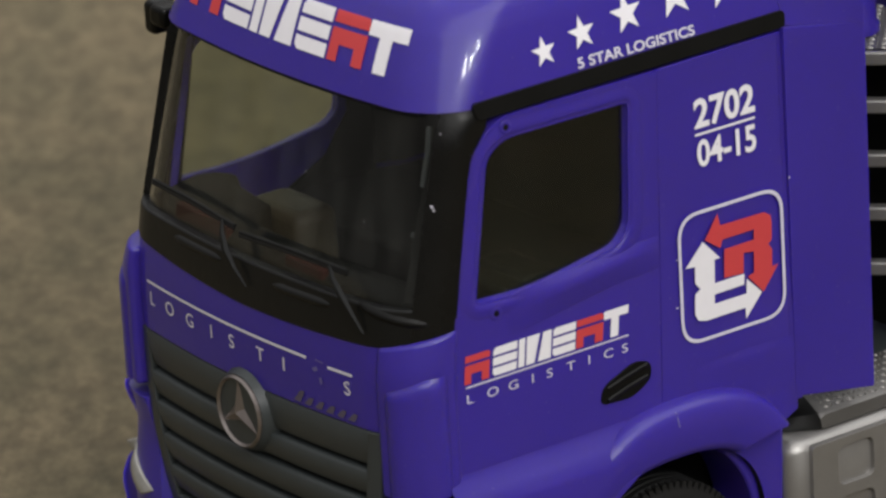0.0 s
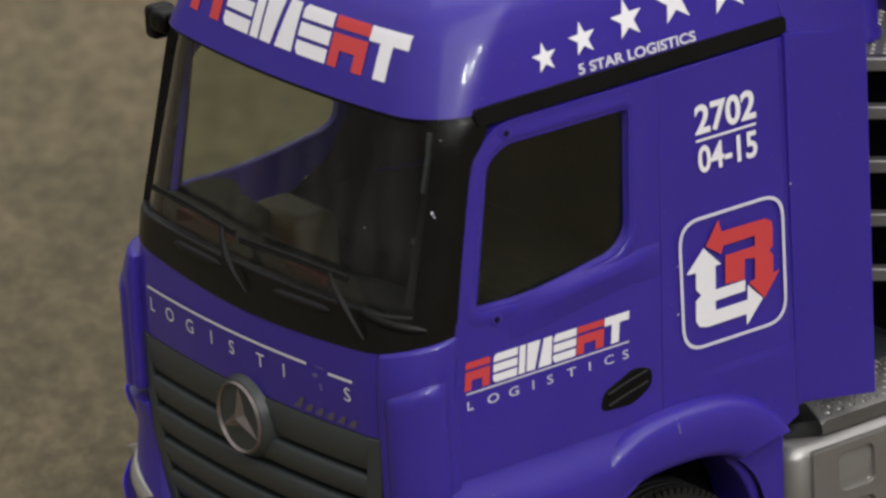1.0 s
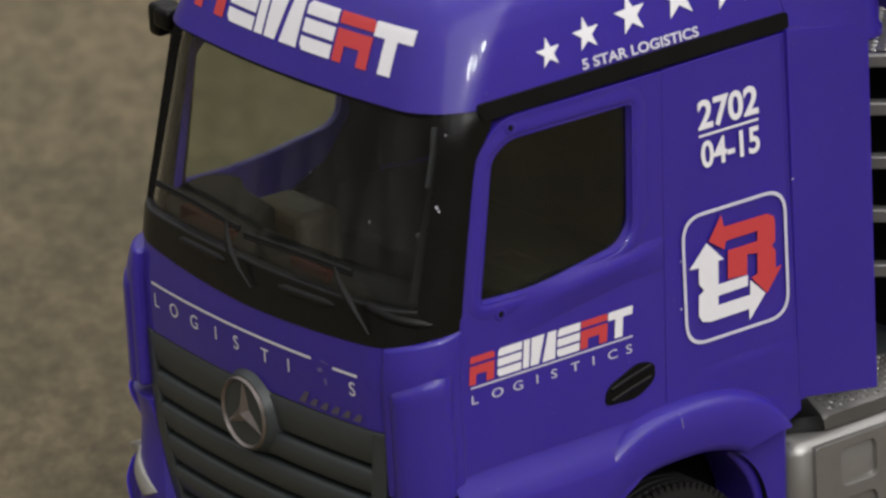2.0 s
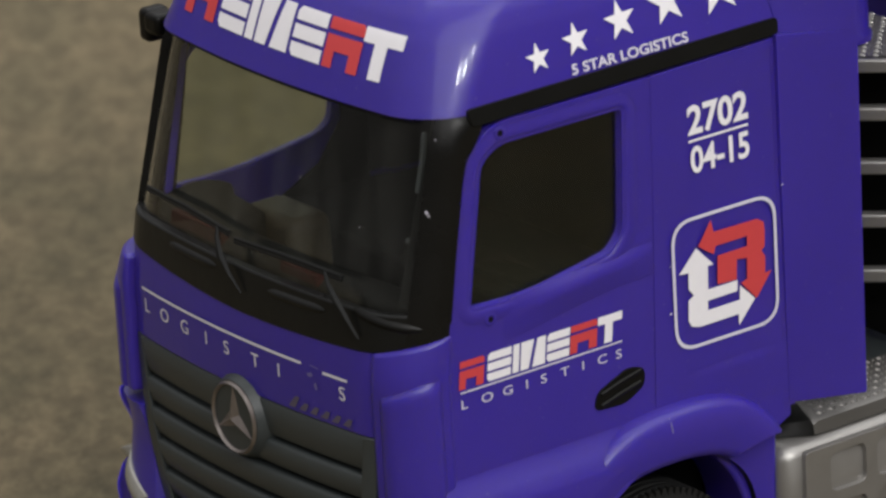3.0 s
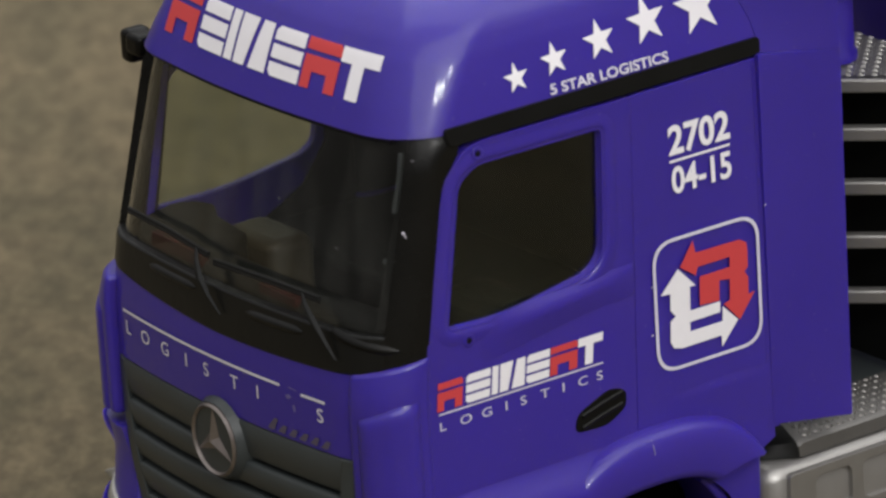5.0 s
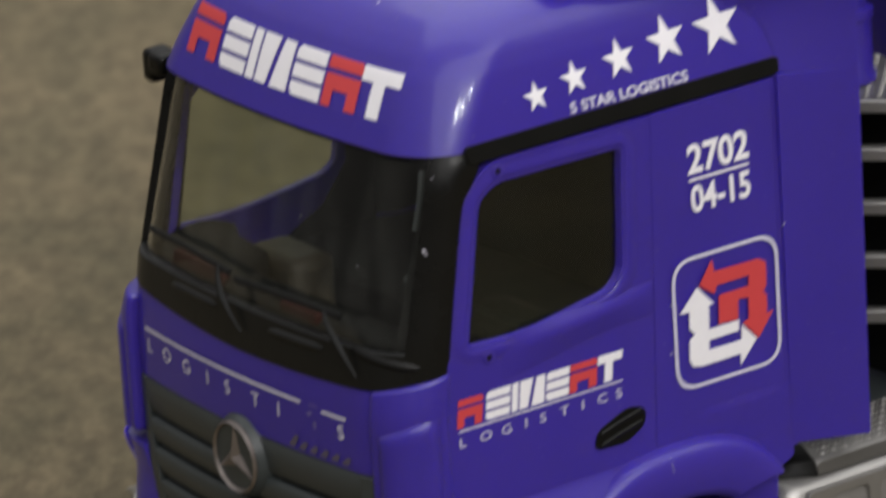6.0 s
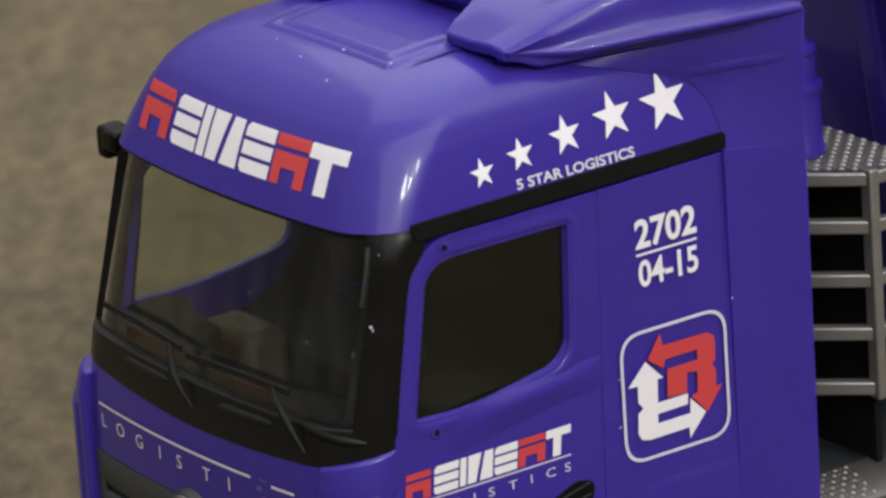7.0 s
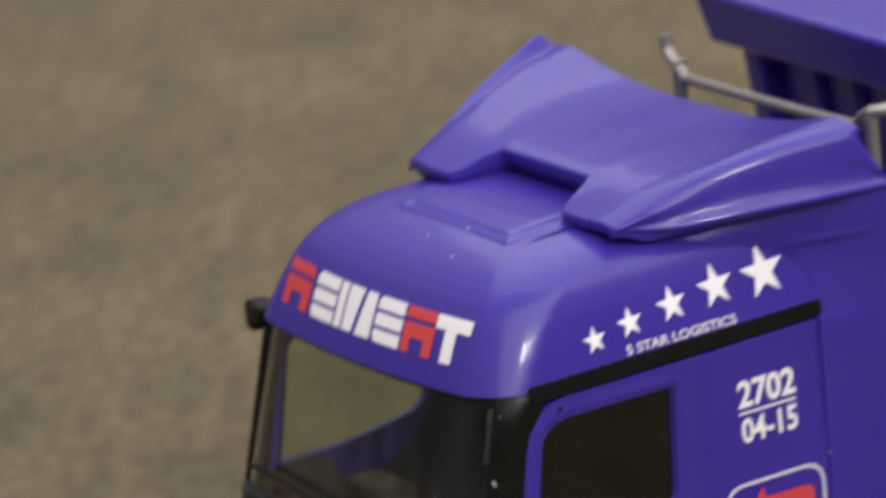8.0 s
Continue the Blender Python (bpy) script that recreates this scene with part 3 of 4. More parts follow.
for y0, y1, z0, z1 in ((0.62, 0.19, 1.935, 1.935), (-0.24, -0.66, 1.925, 1.93), (-0.86, -1.16, 1.985, 1.915)):
    rows = []
    for s in np.linspace(0, 1, 14):
        y, z = y0 + (y1 - y0) * s, z0 + (z1 - z0) * s
        h = 0.024 * min(1, 6 * s + 0.15, 6 * (1 - s) + 0.15) ** 0.5
        rows.append([front(y, z + h * k, 0.002 + 0.020 * (1 - k * k) * h / 0.024) for k in np.linspace(-1, 1, 7)])
    part("cowl_rib", grid(rows), COWL if y0 > -0.8 else BLACK, cowl)


def wiper(blade, arm):
    pts = [front(y, z, 0.03) for y, z in blade]
    w = part("wiper", rod(pts, 0.010, 8), WIPER, lorry, "dark grey wiper blade and arm")
    part("blade_rubber", rod([p + Vector((-0.004, 0, -0.016)) for p in pts], 0.008, 6), BLACK, w)
    rows = [[front(y + d * r, z, o + q * r) for d, q in ((-1, 0), (-0.5, 0.7), (0.5, 0.7), (1, 0), (0, -0.6), (-1, 0))] for y, z, o, r in arm]
    part("wiper_arm", grid(rows), WIPER, w, angle=30)


wiper([(0.86, 2.15), (0.475, 2.155), (0.085, 2.13)], [(0.19, 2.14, 0.035, 0.008), (0.16, 2.09, 0.045, 0.016), (0.106, 2.02, 0.045, 0.026), (0.04, 1.95, 0.035, 0.018), (-0.05, 1.875, 0.02, 0.009)])
wiper([(0.035, 2.112), (-0.384, 2.126), (-0.775, 2.121)], [(-0.655, 2.125, 0.035, 0.008), (-0.70, 2.08, 0.045, 0.016), (-0.775, 2.02, 0.045, 0.026), (-0.84, 1.95, 0.035, 0.018), (-0.918, 1.863, 0.02, 0.009)])

bm = slab([[front(y, 1.375 + (low_edge(y) + 0.02 - 1.375) * s) for y in np.linspace(-1.02, 1.02, 40)] for s in np.linspace(0, 1, 6)],
          [[front(y, 1.375 + (low_edge(y) + 0.02 - 1.375) * s, -0.06) for y in np.linspace(-1.02, 1.02, 40)] for s in np.linspace(0, 1, 6)])
bonnet = part("bonnet_flap", bm, BLUE, lorry, bevel=0.008)

for hand in (-1, 1):
    outer, inner = [], []
    for z in np.linspace(1.06, 1.85, 18):
        ro, ri = [], []
        for t in np.linspace(0, 1, 14):
            y = 0.985 + 0.215 * math.sin(t * math.pi / 2)
            ztop = 1.80 + 0.07 * t if hand < 0 else 1.775
            zz = 1.06 + (z - 1.06) / 0.79 * (ztop - 1.06)
            n = Vector((-1, hand * (0.3 + 1.6 * t), 0)).normalized()
            q = (zz - 1.06) / (ztop - 1.06)
            p = front(hand * y, zz, 0.0) + n * ((0.012 if hand < 0 else 0.053) + 0.034 * math.sin(math.pi * min(1, t * 1.05)) ** 0.8 * min(1, (1 - q) * 5 + 0.25))
            ro.append(p)
            ri.append(p - n * 0.09)
        outer.append(ro)
        inner.append(ri)
    cd = part("corner_deflector", slab(outer, inner), BLUE, lorry, bevel=0.02)
    raised_o, raised_i = [], []
    for z in np.linspace(1.07, 1.665, 22):
        ro, ri = [], []
        for t in np.linspace(0.14, 0.86, 14):
            y = 0.985 + 0.215 * math.sin(t * math.pi / 2)
            zz = 1.07 + (z - 1.07) / 0.595 * (0.525 + 0.07 * min(1, (t - 0.14) * 2.2))
            n = Vector((-1, hand * (0.3 + 1.6 * t), 0)).normalized()
            p = front(hand * y, zz, 0.0) + n * ((0.012 if hand < 0 else 0.053) + 0.034 * math.sin(math.pi * min(1, t * 1.05)) ** 0.8)
            edge = min(1, (t - 0.14) / 0.14, (0.86 - t) / 0.10, (1.665 - z) / 0.06)
            ro.append(p + n * 0.024 * math.sqrt(max(0, edge)))
            ri.append(p - n * 0.02)
        raised_o.append(ro)
        raised_i.append(ri)
    part("deflector_blade", slab(raised_o, raised_i), BLUE, cd, angle=60)


def grille_half(z):
    return lerp([(0.45, 0.83), (0.70, 0.895), (1.05, 0.975), (1.38, 1.01)], z)


bm = slab([[front(y * grille_half(z), z, -0.06) for y in np.linspace(-1, 1, 20)] for z in np.linspace(0.45, 1.37, 6)],
          [[front(y * grille_half(z), z, -0.10) for y in np.linspace(-1, 1, 20)] for z in np.linspace(0.45, 1.37, 6)])
grille = part("grille", bm, BLACK, lorry, "dark grey plastic radiator grille")
for z1, z0 in ((1.372, 1.195), (1.168, 1.042), (1.012, 0.882), (0.852, 0.722), (0.692, 0.572), (0.542, 0.45)):
    rows = []
    for k, o in ((0, -0.05), (0.0, -0.006), (0.08, 0.004), (0.5, 0.004), (0.9, -0.006), (1.0, -0.016), (1.0, -0.06)):
        z = z1 + (z0 - z1) * k
        rows.append([front(y * (grille_half(z) - 0.005), z, o) for y in np.linspace(-1, 1, 32)])
    slat = part("slat", grid(rows), GREY, grille, angle=50)
for hand in (-1, 1):
    f = [[front(hand * (grille_half(z) - d), z, 0.006) for d in (0.0, 0.03, 0.06, 0.09)] for z in np.linspace(0.45, 1.374, 12)]
    bk = [[front(hand * (grille_half(z) - d), z, -0.05) for d in (0.0, 0.03, 0.06, 0.09)] for z in np.linspace(0.45, 1.374, 12)]
    part("grille_end", slab(f, bk), GREY, grille, bevel=0.008)

# round badge: ring, dark field, three tapered spokes
badge_x, badge_z, badge_r = -0.035, 1.235, 0.182


def ring(r0, r1, x0, x1, segs=48):
    bm = bmesh.new()
    prof = [(r0, x1), (r0, x0), ((r0 + r1) / 2, x0 - 0.012), (r1, x0), (r1, x1)]
    rows = [[Vector((x, r * math.cos(a), badge_z + r * math.sin(a))) for r, x in prof] for a in np.linspace(0, 2 * math.pi, segs + 1)]
    return grid(rows, bm)


bm = bmesh.new()
bmesh.ops.create_cone(bm, cap_ends=True, segments=48, radius1=badge_r + 0.055, radius2=badge_r + 0.006, depth=0.10, matrix=Matrix.Translation((badge_x + 0.045, 0, badge_z)) @ Matrix.Rotation(-math.pi / 2, 4, "Y"))
badge = part("badge", bm, GREY, lorry, "round badge with worn silver ring and spokes")
part("badge_ring", ring(badge_r - 0.020, badge_r, badge_x - 0.010, badge_x + 0.02), CHROME, badge)
bm = bmesh.new()
for k in range(3):
    a = math.pi / 2 + k * 2 * math.pi / 3
    d, s2 = Vector((0, math.cos(a), math.sin(a))), Vector((0, -math.sin(a), math.cos(a)))
    c = Vector((badge_x, 0, badge_z))
    tip, l2, r2 = c + d * (badge_r - 0.02), c + (d * 0.5 + s2 * 0.87) * 0.052, c + (d * 0.5 - s2 * 0.87) * 0.052
    peak = c + Vector((-0.035, 0, 0))
    v = [bm.verts.new(p) for p in (tip + Vector((-0.008, 0, 0)), l2, r2, peak, c + Vector((0.01, 0, 0)))]
    bm.faces.new((v[0], v[1], v[3]))
    bm.faces.new((v[0], v[3], v[2]))
    bm.faces.new((v[0], v[4], v[1]))
    bm.faces.new((v[0], v[2], v[4]))
part("badge_spokes", bm, CHROME, badge, angle=10)

# bumper, headlamps, sills
for hand in (-1, 1):
    outer, inner = [], []
    for z in np.linspace(-0.02, 1.0, 30):
        ro, ri = [], []
        for t in np.linspace(0, 1, 14):
            wide = lerp([(-0.02, 1.37), (0.42, 1.39), (0.54, 1.34), (0.62, 1.275), (0.68, 1.24), (0.74, 1.24), (0.80, 1.28), (0.86, 1.33), (0.90, 1.345), (0.94, 1.34), (0.975, 1.31), (1.0, 1.24)], z)
            y = grille_half(max(0.45, z)) + 0.01 + (wide - grille_half(max(0.45, z))) * math.sin(t * math.pi / 2)
            x = 0.03 + 0.55 * plan(min(1.2, y * 0.97)) + 0.022 * math.cos((z - 0.78) * 9)
            ro.append(Vector((x - 0.015 - 0.06 * t, hand * y, z)))
            ri.append(Vector((x + 0.09, hand * (y - 0.05), z)))
        outer.append(ro)
        inner.append(ri)
    bumper = part("bumper_corner", slab(outer, inner), BLUE, lorry, bevel=0.03)
    lamp_o, lamp_i = [], []
    for k in np.linspace(0, 1, 9):
        z = 0.64 - 0.15 * k
        ro, ri = [], []
        for t in np.linspace(-1, 1, 7):
            y = 1.325 - 0.33 * k + 0.07 * t
            x = 0.03 + 0.55 * plan(min(1.2, y * 0.97)) + 0.022 * math.cos((z - 0.78) * 9) - 0.06 * min(1, max(0, (y - 0.9) / 0.35))
            ro.append(Vector((x - 0.012 - 0.022 * (1 - t * t), hand * y, z - 0.03 * t)))
            ri.append(Vector((x + 0.04, hand * y, z - 0.03 * t)))
        lamp_o.append(ro)
        lamp_i.append(ri)
    part("headlamp", slab(lamp_o, lamp_i), LENS, bumper, "pale silvery headlamp lens", bevel=0.01)
part("bumper_bar", front_panel(-0.85, 0.85, -0.02, 0.44, 0.08, 24, 4, 0.01), BLUE, lorry, bevel=0.02)

for hand in (-1, 1):
    # entry sill that kicks outward below the door
    prof = [(1.15, -0.004), (1.135, 0.0015), (1.105, 0.014), (1.055, 0.050), (0.99, 0.090), (0.965, 0.096), (0.70, 0.090), (0.40, 0.08), (0.05, 0.06), (0.05, -0.06)]
    rows = []
    for s in (0.0, 0.03, 0.3, 0.6, 0.85, 1.0):
        rows.append([Vector((0.30 + (1.58 - math.sqrt(max(0.0, 0.36 - (z - 0.375) ** 2)) - 0.30) * s, hand * (1.2 + o), z)) for z, o in prof])
    part("entry_sill", grid(rows), BLUE, lorry, angle=50)
    # wheel arch: flared half ring
    rows = []
    for k in range(40):
        ring_pts = []
        for A, B, o in ((0.737, 0.803, -0.03), (0.735, 0.80, 0.004), (0.731, 0.79, 0.035), (0.725, 0.775, 0.066), (0.712, 0.752, 0.084), (0.68, 0.70, 0.094), (0.605, 0.57, 0.098), (0.585, 0.535, 0.085), (0.568, 0.518, 0.05), (0.566, 0.516, 0.012)):
            f = min(1.0, max(0.0, (0.72 - A) / 0.15))
            a = radians(35 + 23 * f) + (radians(190) - radians(35 + 23 * f)) * k / 39
            c, q = math.cos(a), math.sin(a)
            ring_pts.append(Vector((1.675 - 0.07 * f + A * math.copysign(abs(c) ** 0.77, c), hand * (1.2 + o), 0.365 + B * math.copysign(abs(q) ** 0.77, q))))
        rows.append(ring_pts)
    oval = lambda a, A, B: (1.605 + A * math.copysign(abs(math.cos(a)) ** 0.77, math.cos(a)), 0.365 + B * math.copysign(abs(math.sin(a)) ** 0.77, math.sin(a)))
    liner = [[Vector((oval(a, A, B)[0], hand * y, oval(a, A, B)[1])) for A, B, y in ((0.562, 0.512, 1.225), (0.555, 0.505, 0.80), (0.20, 0.20, 0.80))] for a in np.linspace(-0.35, math.pi + 0.35, 36)]
    part("arch_liner", grid(liner), INNER, lorry, "black wheel arch liner")
    bm = grid(rows)
    bm.verts.ensure_lookup_table()
    bm.faces.new([bm.verts[k] for k in range(10)])
    arch = part("wheel_arch", bm, BLUE, lorry, angle=45)
    tick = [Vector((1.60, hand * (1.2 + o), z)) for o, z in ((0.070, 1.130), (0.088, 1.100), (0.099, 1.06))]
    part("mould_seam", rod(tick, 0.004, 6), FADED, arch, "pale mould seam")
    arc = [(1.575 + 0.56 * math.cos(a), 0.375 + 0.56 * math.sin(a)) for a in np.linspace(radians(-35), radians(48), 12)]
    part("arch_back", plate([(2.30, 0.0), (2.33, 0.82), (2.36, 0.95), (2.10, 0.98)] + arc[::-1], [], lambda u, v: Vector((u, hand * 1.185, v)), lambda u, v: Vector((u, hand * 0.85, v))), BLUE, lorry, bevel=0.02)
    # wheel
    bm = bmesh.new()
    prof = [(0.30, 1.09), (0.36, 1.11), (0.413, 1.11), (0.448, 1.10), (0.468, 1.07), (0.473, 1.0), (0.468, 0.88), (0.443, 0.84), (0.30, 0.84)]
    rows = [[Vector((1.64 + r * math.cos(a), hand * y, 0.213 + r * math.sin(a))) for r, y in prof] for a in np.linspace(0, 2 * math.pi, 65)]
    wheel = part("wheel", grid(rows, bm), RUBBER, lorry, "black ribbed rubber tyre")
    for g in range(4):
        part("tread_rib", grid([[Vector((1.64 + r * math.cos(a), hand * (0.87 + 0.05 * g + dy), 0.213 + r * math.sin(a))) for r, dy in ((0.470, 0), (0.480, 0.008), (0.480, 0.04), (0.470, 0.048))] for a in np.linspace(0, 2 * math.pi, 65)]), RUBBER, wheel)
    bm = bmesh.new()
    for k in range(72):
        a = 2 * math.pi * k / 72
        m = Matrix.Translation((1.64, 0, 0.213)) @ Matrix.Rotation(-a, 4, "Y") @ Matrix.Translation((0.459, hand * 1.085, 0)) @ Matrix.Diagonal((0.04, 0.04, 0.022, 1))
        bmesh.ops.create_cube(bm, size=1, matrix=m)
    part("tread_shoulder", bm, RUBBER, wheel)
    bm = bmesh.new()
    bmesh.ops.create_cone(bm, cap_ends=True, segments=40, radius1=0.30, radius2=0.22, depth=0.2, matrix=Matrix.Translation((1.64, hand * 0.99, 0.213)) @ Matrix.Rotation(-hand * math.pi / 2, 4, "X"))
    part("rim", bm, SILVER, wheel, "silver wheel rim")

# small black bracket by the far pillar's head
bm = box(0.44, 0.58, 1.17, 1.30, 2.76, 2.87)
bracket = part("mirror_bracket", bm, BLACK, lorry, "small black mirror bracket", bevel=0.03)
part("bracket_end", box(0.46, 0.60, 1.28, 1.38, 2.70, 2.87), BLACK, bracket, bevel=0.03)

# interior seen through the glass
for hand in (-1, 1):
    f = [[front(hand * y, z, -d) for y, d in ((1.02, 0.08), (1.06, 0.075), (1.10, 0.08))] for z in np.linspace(1.99, 2.86, 8)]
    bk = [[front(hand * y, z, -d) for y, d in ((1.045, 0.13), (1.07, 0.13), (1.10, 0.12))] for z in np.linspace(1.99, 2.86, 8)]
    part("pillar_trim", slab(f, bk), INNER, lorry, "matt black trim inside the windscreen pillar", bevel=0.008)
    strip = [(0.41, 1.86), (0.44, 1.86), (0.57, 2.68), (0.54, 2.68)] if hand < 0 else [(0.375, 1.88), (0.415, 1.88), (0.58, 2.72), (0.525, 2.72)]
    part("door_lining", plate(strip, [], lambda u, v: side(u, v, -0.06, hand), lambda u, v: side(u, v, -0.075, hand)), INNER if hand < 0 else BLUE, lorry, "black lining on the door's front edge" if hand < 0 else "blue inner edge of the door")
    part("door_card", plate([(0.50, 1.22), (1.62, 1.22), (1.62, 2.80), (1.50, 2.80), (1.47, 2.10), (1.32, 1.90), (1.0, 1.74), (0.50, 1.72)], [], lambda u, v: side(u, v, -0.06, hand), lambda u, v: side(u, v, -0.08, hand)), INNER, lorry, "black inner door card")
dash_o = [[Vector((front(y, 2.0).x + 0.09 + (0.24 + 0.21 * min(1, max(0, (y - 0.45) / 0.15))) * s, y * 0.96, 1.99 + 0.06 * math.sin(s * 2.5) - 0.06 * s * s)) for y in np.linspace(-1.1, 1.1, 14)] for s in np.linspace(0, 1, 8)]
dash_i = [[p - Vector((0, 0, 0.5)) for p in row] for row in dash_o]
dash = part("dashboard", slab(dash_o, dash_i), INNER, lorry, "black dashboard behind the windscreen", bevel=0.02)
part("dash_binder", box(0.15, 0.20, 0.28, 0.72, 1.98, 2.06), DARKRED, dash, "dark red strip on the dashboard", bevel=0.01)
part("dash_binder", box(0.15, 0.20, -0.50, -0.20, 1.98, 2.035), DARKRED, dash, bevel=0.01)
for x0, x1, y0, y1, mat in ((0.60, 0.90, 0.42, 0.90, TAN), (0.95, 1.35, -0.8, -0.3, INNER)):
    seat = part("seat", box(x0, x1, y0, y1, 1.38, 1.52), mat, lorry, "moulded cab seat", bevel=0.04)
    part("seat_back", box(x1 - 0.24, x1 + 0.02, y0 + 0.02, y1 - 0.02, 1.50, 1.925 if mat is TAN else 1.80), mat, seat, bevel=0.06)
part("bunk", box(0.98, 2.34, -1.06, 1.10, 1.21, 1.78), INNER, lorry, "black moulded bunk and engine hump", bevel=0.04)
for hand in (-1, 1):
    part("cab_lining", box(1.60, 2.34, hand * 1.075, hand * 1.10, 1.80, 2.85), INNER, lorry, "black inner side lining")
part("cabin_partition", box(1.70, 1.75, -1.06, 0.35, 1.79, 2.80), INNER, lorry, "dark partition behind the seats")
bm = bmesh.new()
bmesh.ops.create_cone(bm, cap_ends=True, segments=24, radius1=0.20, radius2=0.20, depth=0.03, matrix=Matrix.Translation((0.82, -0.55, 2.02)) @ Matrix.Rotation(-0.5, 4, "Y"))
# bar added behind the glass to imitate an upright streak of reflection
part("reflection_bar", rod([front(y, z, -0.075) for y, z in ((-1.012, 2.80), (-1.025, 2.69), (-1.028, 2.53))], 0.013), GREY, lorry, "grey bar standing in for a reflection streak")
part("screen_bracket", slab([[front(y, z, -0.085) for y in np.linspace(-1.0, -1.11, 5)] for z in (2.295, 2.32)], [[front(y, z, -0.12) for y in np.linspace(-1.0, -1.11, 5)] for z in (2.275, 2.30)]), GREY, lorry, "grey ledge behind the glass", bevel=0.006)
part("steering_wheel", bm, INNER, lorry, bevel=0.01)

# ---- printed livery ----
on_near = lambda u, v: side(u, v, 0.005)
on_front = lambda off: (lambda u, v: front(-u, v, off))
on_roof = lambda u, v: front(-u, v, 0.006, True)


def block_mark(spans, v0, v1, slant, where, parent, cuts):
    """The haulier's mark as a row of plain blocks in red and white; spans gives each block's two ends."""
    H = v1 - v0
    quad = lambda a0, a1, b0, b1: [(a0, b0), (a1, b0), (a1, b1), (a0, b1)]
    gate = [[(0.0, 0.0), (0.27, 0.0), (0.27, 0.34), (0.70, 0.34), (0.70, 0.0), (1.0, 0.0), (1.0, 0.66), (0.0, 0.66)], [(0.0, 0.76), (1.0, 0.76), (1.0, 0.92), (0.92, 1.0), (0.0, 1.0)]]
    stack = [[(0.10, 0.0), (1.0, 0.0), (1.0, 0.28), (0.0, 0.28), (0.0, 0.10)], quad(0.0, 1.0, 0.36, 0.64), [(0.0, 0.72), (1.0, 0.72), (1.0, 1.0), (0.10, 1.0), (0.0, 0.90)]]
    pair = [[(0.0, 0.0), (0.34, 0.0), (0.52, 1.0), (0.0, 1.0)], [(0.48, 0.0), (1.0, 0.0), (1.0, 1.0), (0.66, 1.0)]]
    hammer = [[(0.30, 0.0), (0.62, 0.0), (0.62, 0.70), (1.0, 0.70), (1.0, 1.0), (0.0, 1.0), (0.0, 0.70), (0.30, 0.70)]]
    for (u0, u1), shape, mat in zip(spans, (gate, stack, [quad(0, 1, 0, 1)], pair, stack, gate, hammer), (RED, WHITE, WHITE, WHITE, WHITE, RED, WHITE)):
        for poly in shape:
            spot = [(u0 + (u1 - u0) * a + slant * H * (b - 0.5), v0 + H * b) for a, b in poly]
            part("livery_block", decal([spot], where, cuts), mat, parent, "red printed block" if mat is RED else "white printed block")


block_mark([(-0.835, -0.555), (-0.515, -0.285), (-0.268, -0.200), (-0.183, 0.078), (0.102, 0.335), (0.352, 0.600), (0.598, 0.862)], 3.008, 3.214, -0.20, on_roof, roof_part, 3)
block_mark([(0.428, 0.572), (0.592, 0.732), (0.742, 0.778), (0.788, 0.934), (0.944, 1.078), (1.084, 1.244), (1.246, 1.392)], 1.582, 1.720, 0.11, on_near, door_near, 0)
part("underline", decal([[(0.43, 1.562), (1.39, 1.562), (1.39, 1.57), (0.43, 1.57)]], on_near), PALE, door_near)
for ch, x in zip("LOGISTICS", (0.425, 0.545, 0.67, 0.805, 0.895, 1.015, 1.14, 1.235, 1.345)):
    part("lettering", letters(ch, 0.064, lambda u, v, x=x: on_near(x + u, 1.485 + v), 1.4), PALE, door_near)

part("lettering", letters("2702", 0.205, lambda u, v: on_near(1.85 + u, 2.472 + v), bold=0.006, fit=(0.37, 0.15)), WHITE, quarter_near, "white printed number 2702")
part("underline", decal([[(1.85, 2.440), (2.215, 2.440), (2.215, 2.452), (1.85, 2.452)]], on_near), WHITE, quarter_near)
part("lettering", letters("04-15", 0.205, lambda u, v: on_near(1.857 + u, 2.282 + v), bold=0.005, fit=(0.36, 0.136)), WHITE, quarter_near, "white printed number 04-15")

# framed sign: rounded outline with two interlocking bent arrows
fx0, fx1, fz0, fz1, fw = 1.711, 2.358, 1.408, 2.072, 0.017
out = rounded([(fx0, fz0), (fx1, fz0), (fx1, fz1), (fx0, fz1)], 0.13, 8)
inn = rounded([(fx0 + fw, fz0 + fw), (fx1 - fw, fz0 + fw), (fx1 - fw, fz1 - fw), (fx0 + fw, fz1 - fw)], 0.115, 8)
bm = bmesh.new()
a = [bm.verts.new(on_near(*p)) for p in out]
b = [bm.verts.new(on_near(*p)) for p in inn]
for k in range(len(a)):
    bm.faces.new((a[k], a[(k + 1) % len(a)], b[(k + 1) % len(a)], b[k]))
sign = part("sign_outline", bm, PALE, quarter_near, "white rounded square outline")
cx, cz = 2.04, 1.74
red_arrow = [(-0.167, 0.176), (-0.084, 0.29), (-0.07, 0.226), (0.198, 0.223), (0.239, 0.197), (0.244, 0.158), (0.241, 0.072), (0.219, 0.055), (0.242, 0.022), (0.238, -0.064), (0.278, -0.06), (0.18, -0.18),
             (0.085, -0.076), (0.125, -0.066), (0.129, 0.04), (0.066, 0.05), (0.061, -0.052), (-0.058, -0.045), (-0.051, 0.1), (0.132, 0.101), (0.134, 0.152), (-0.06, 0.151), (-0.075, 0.112)]
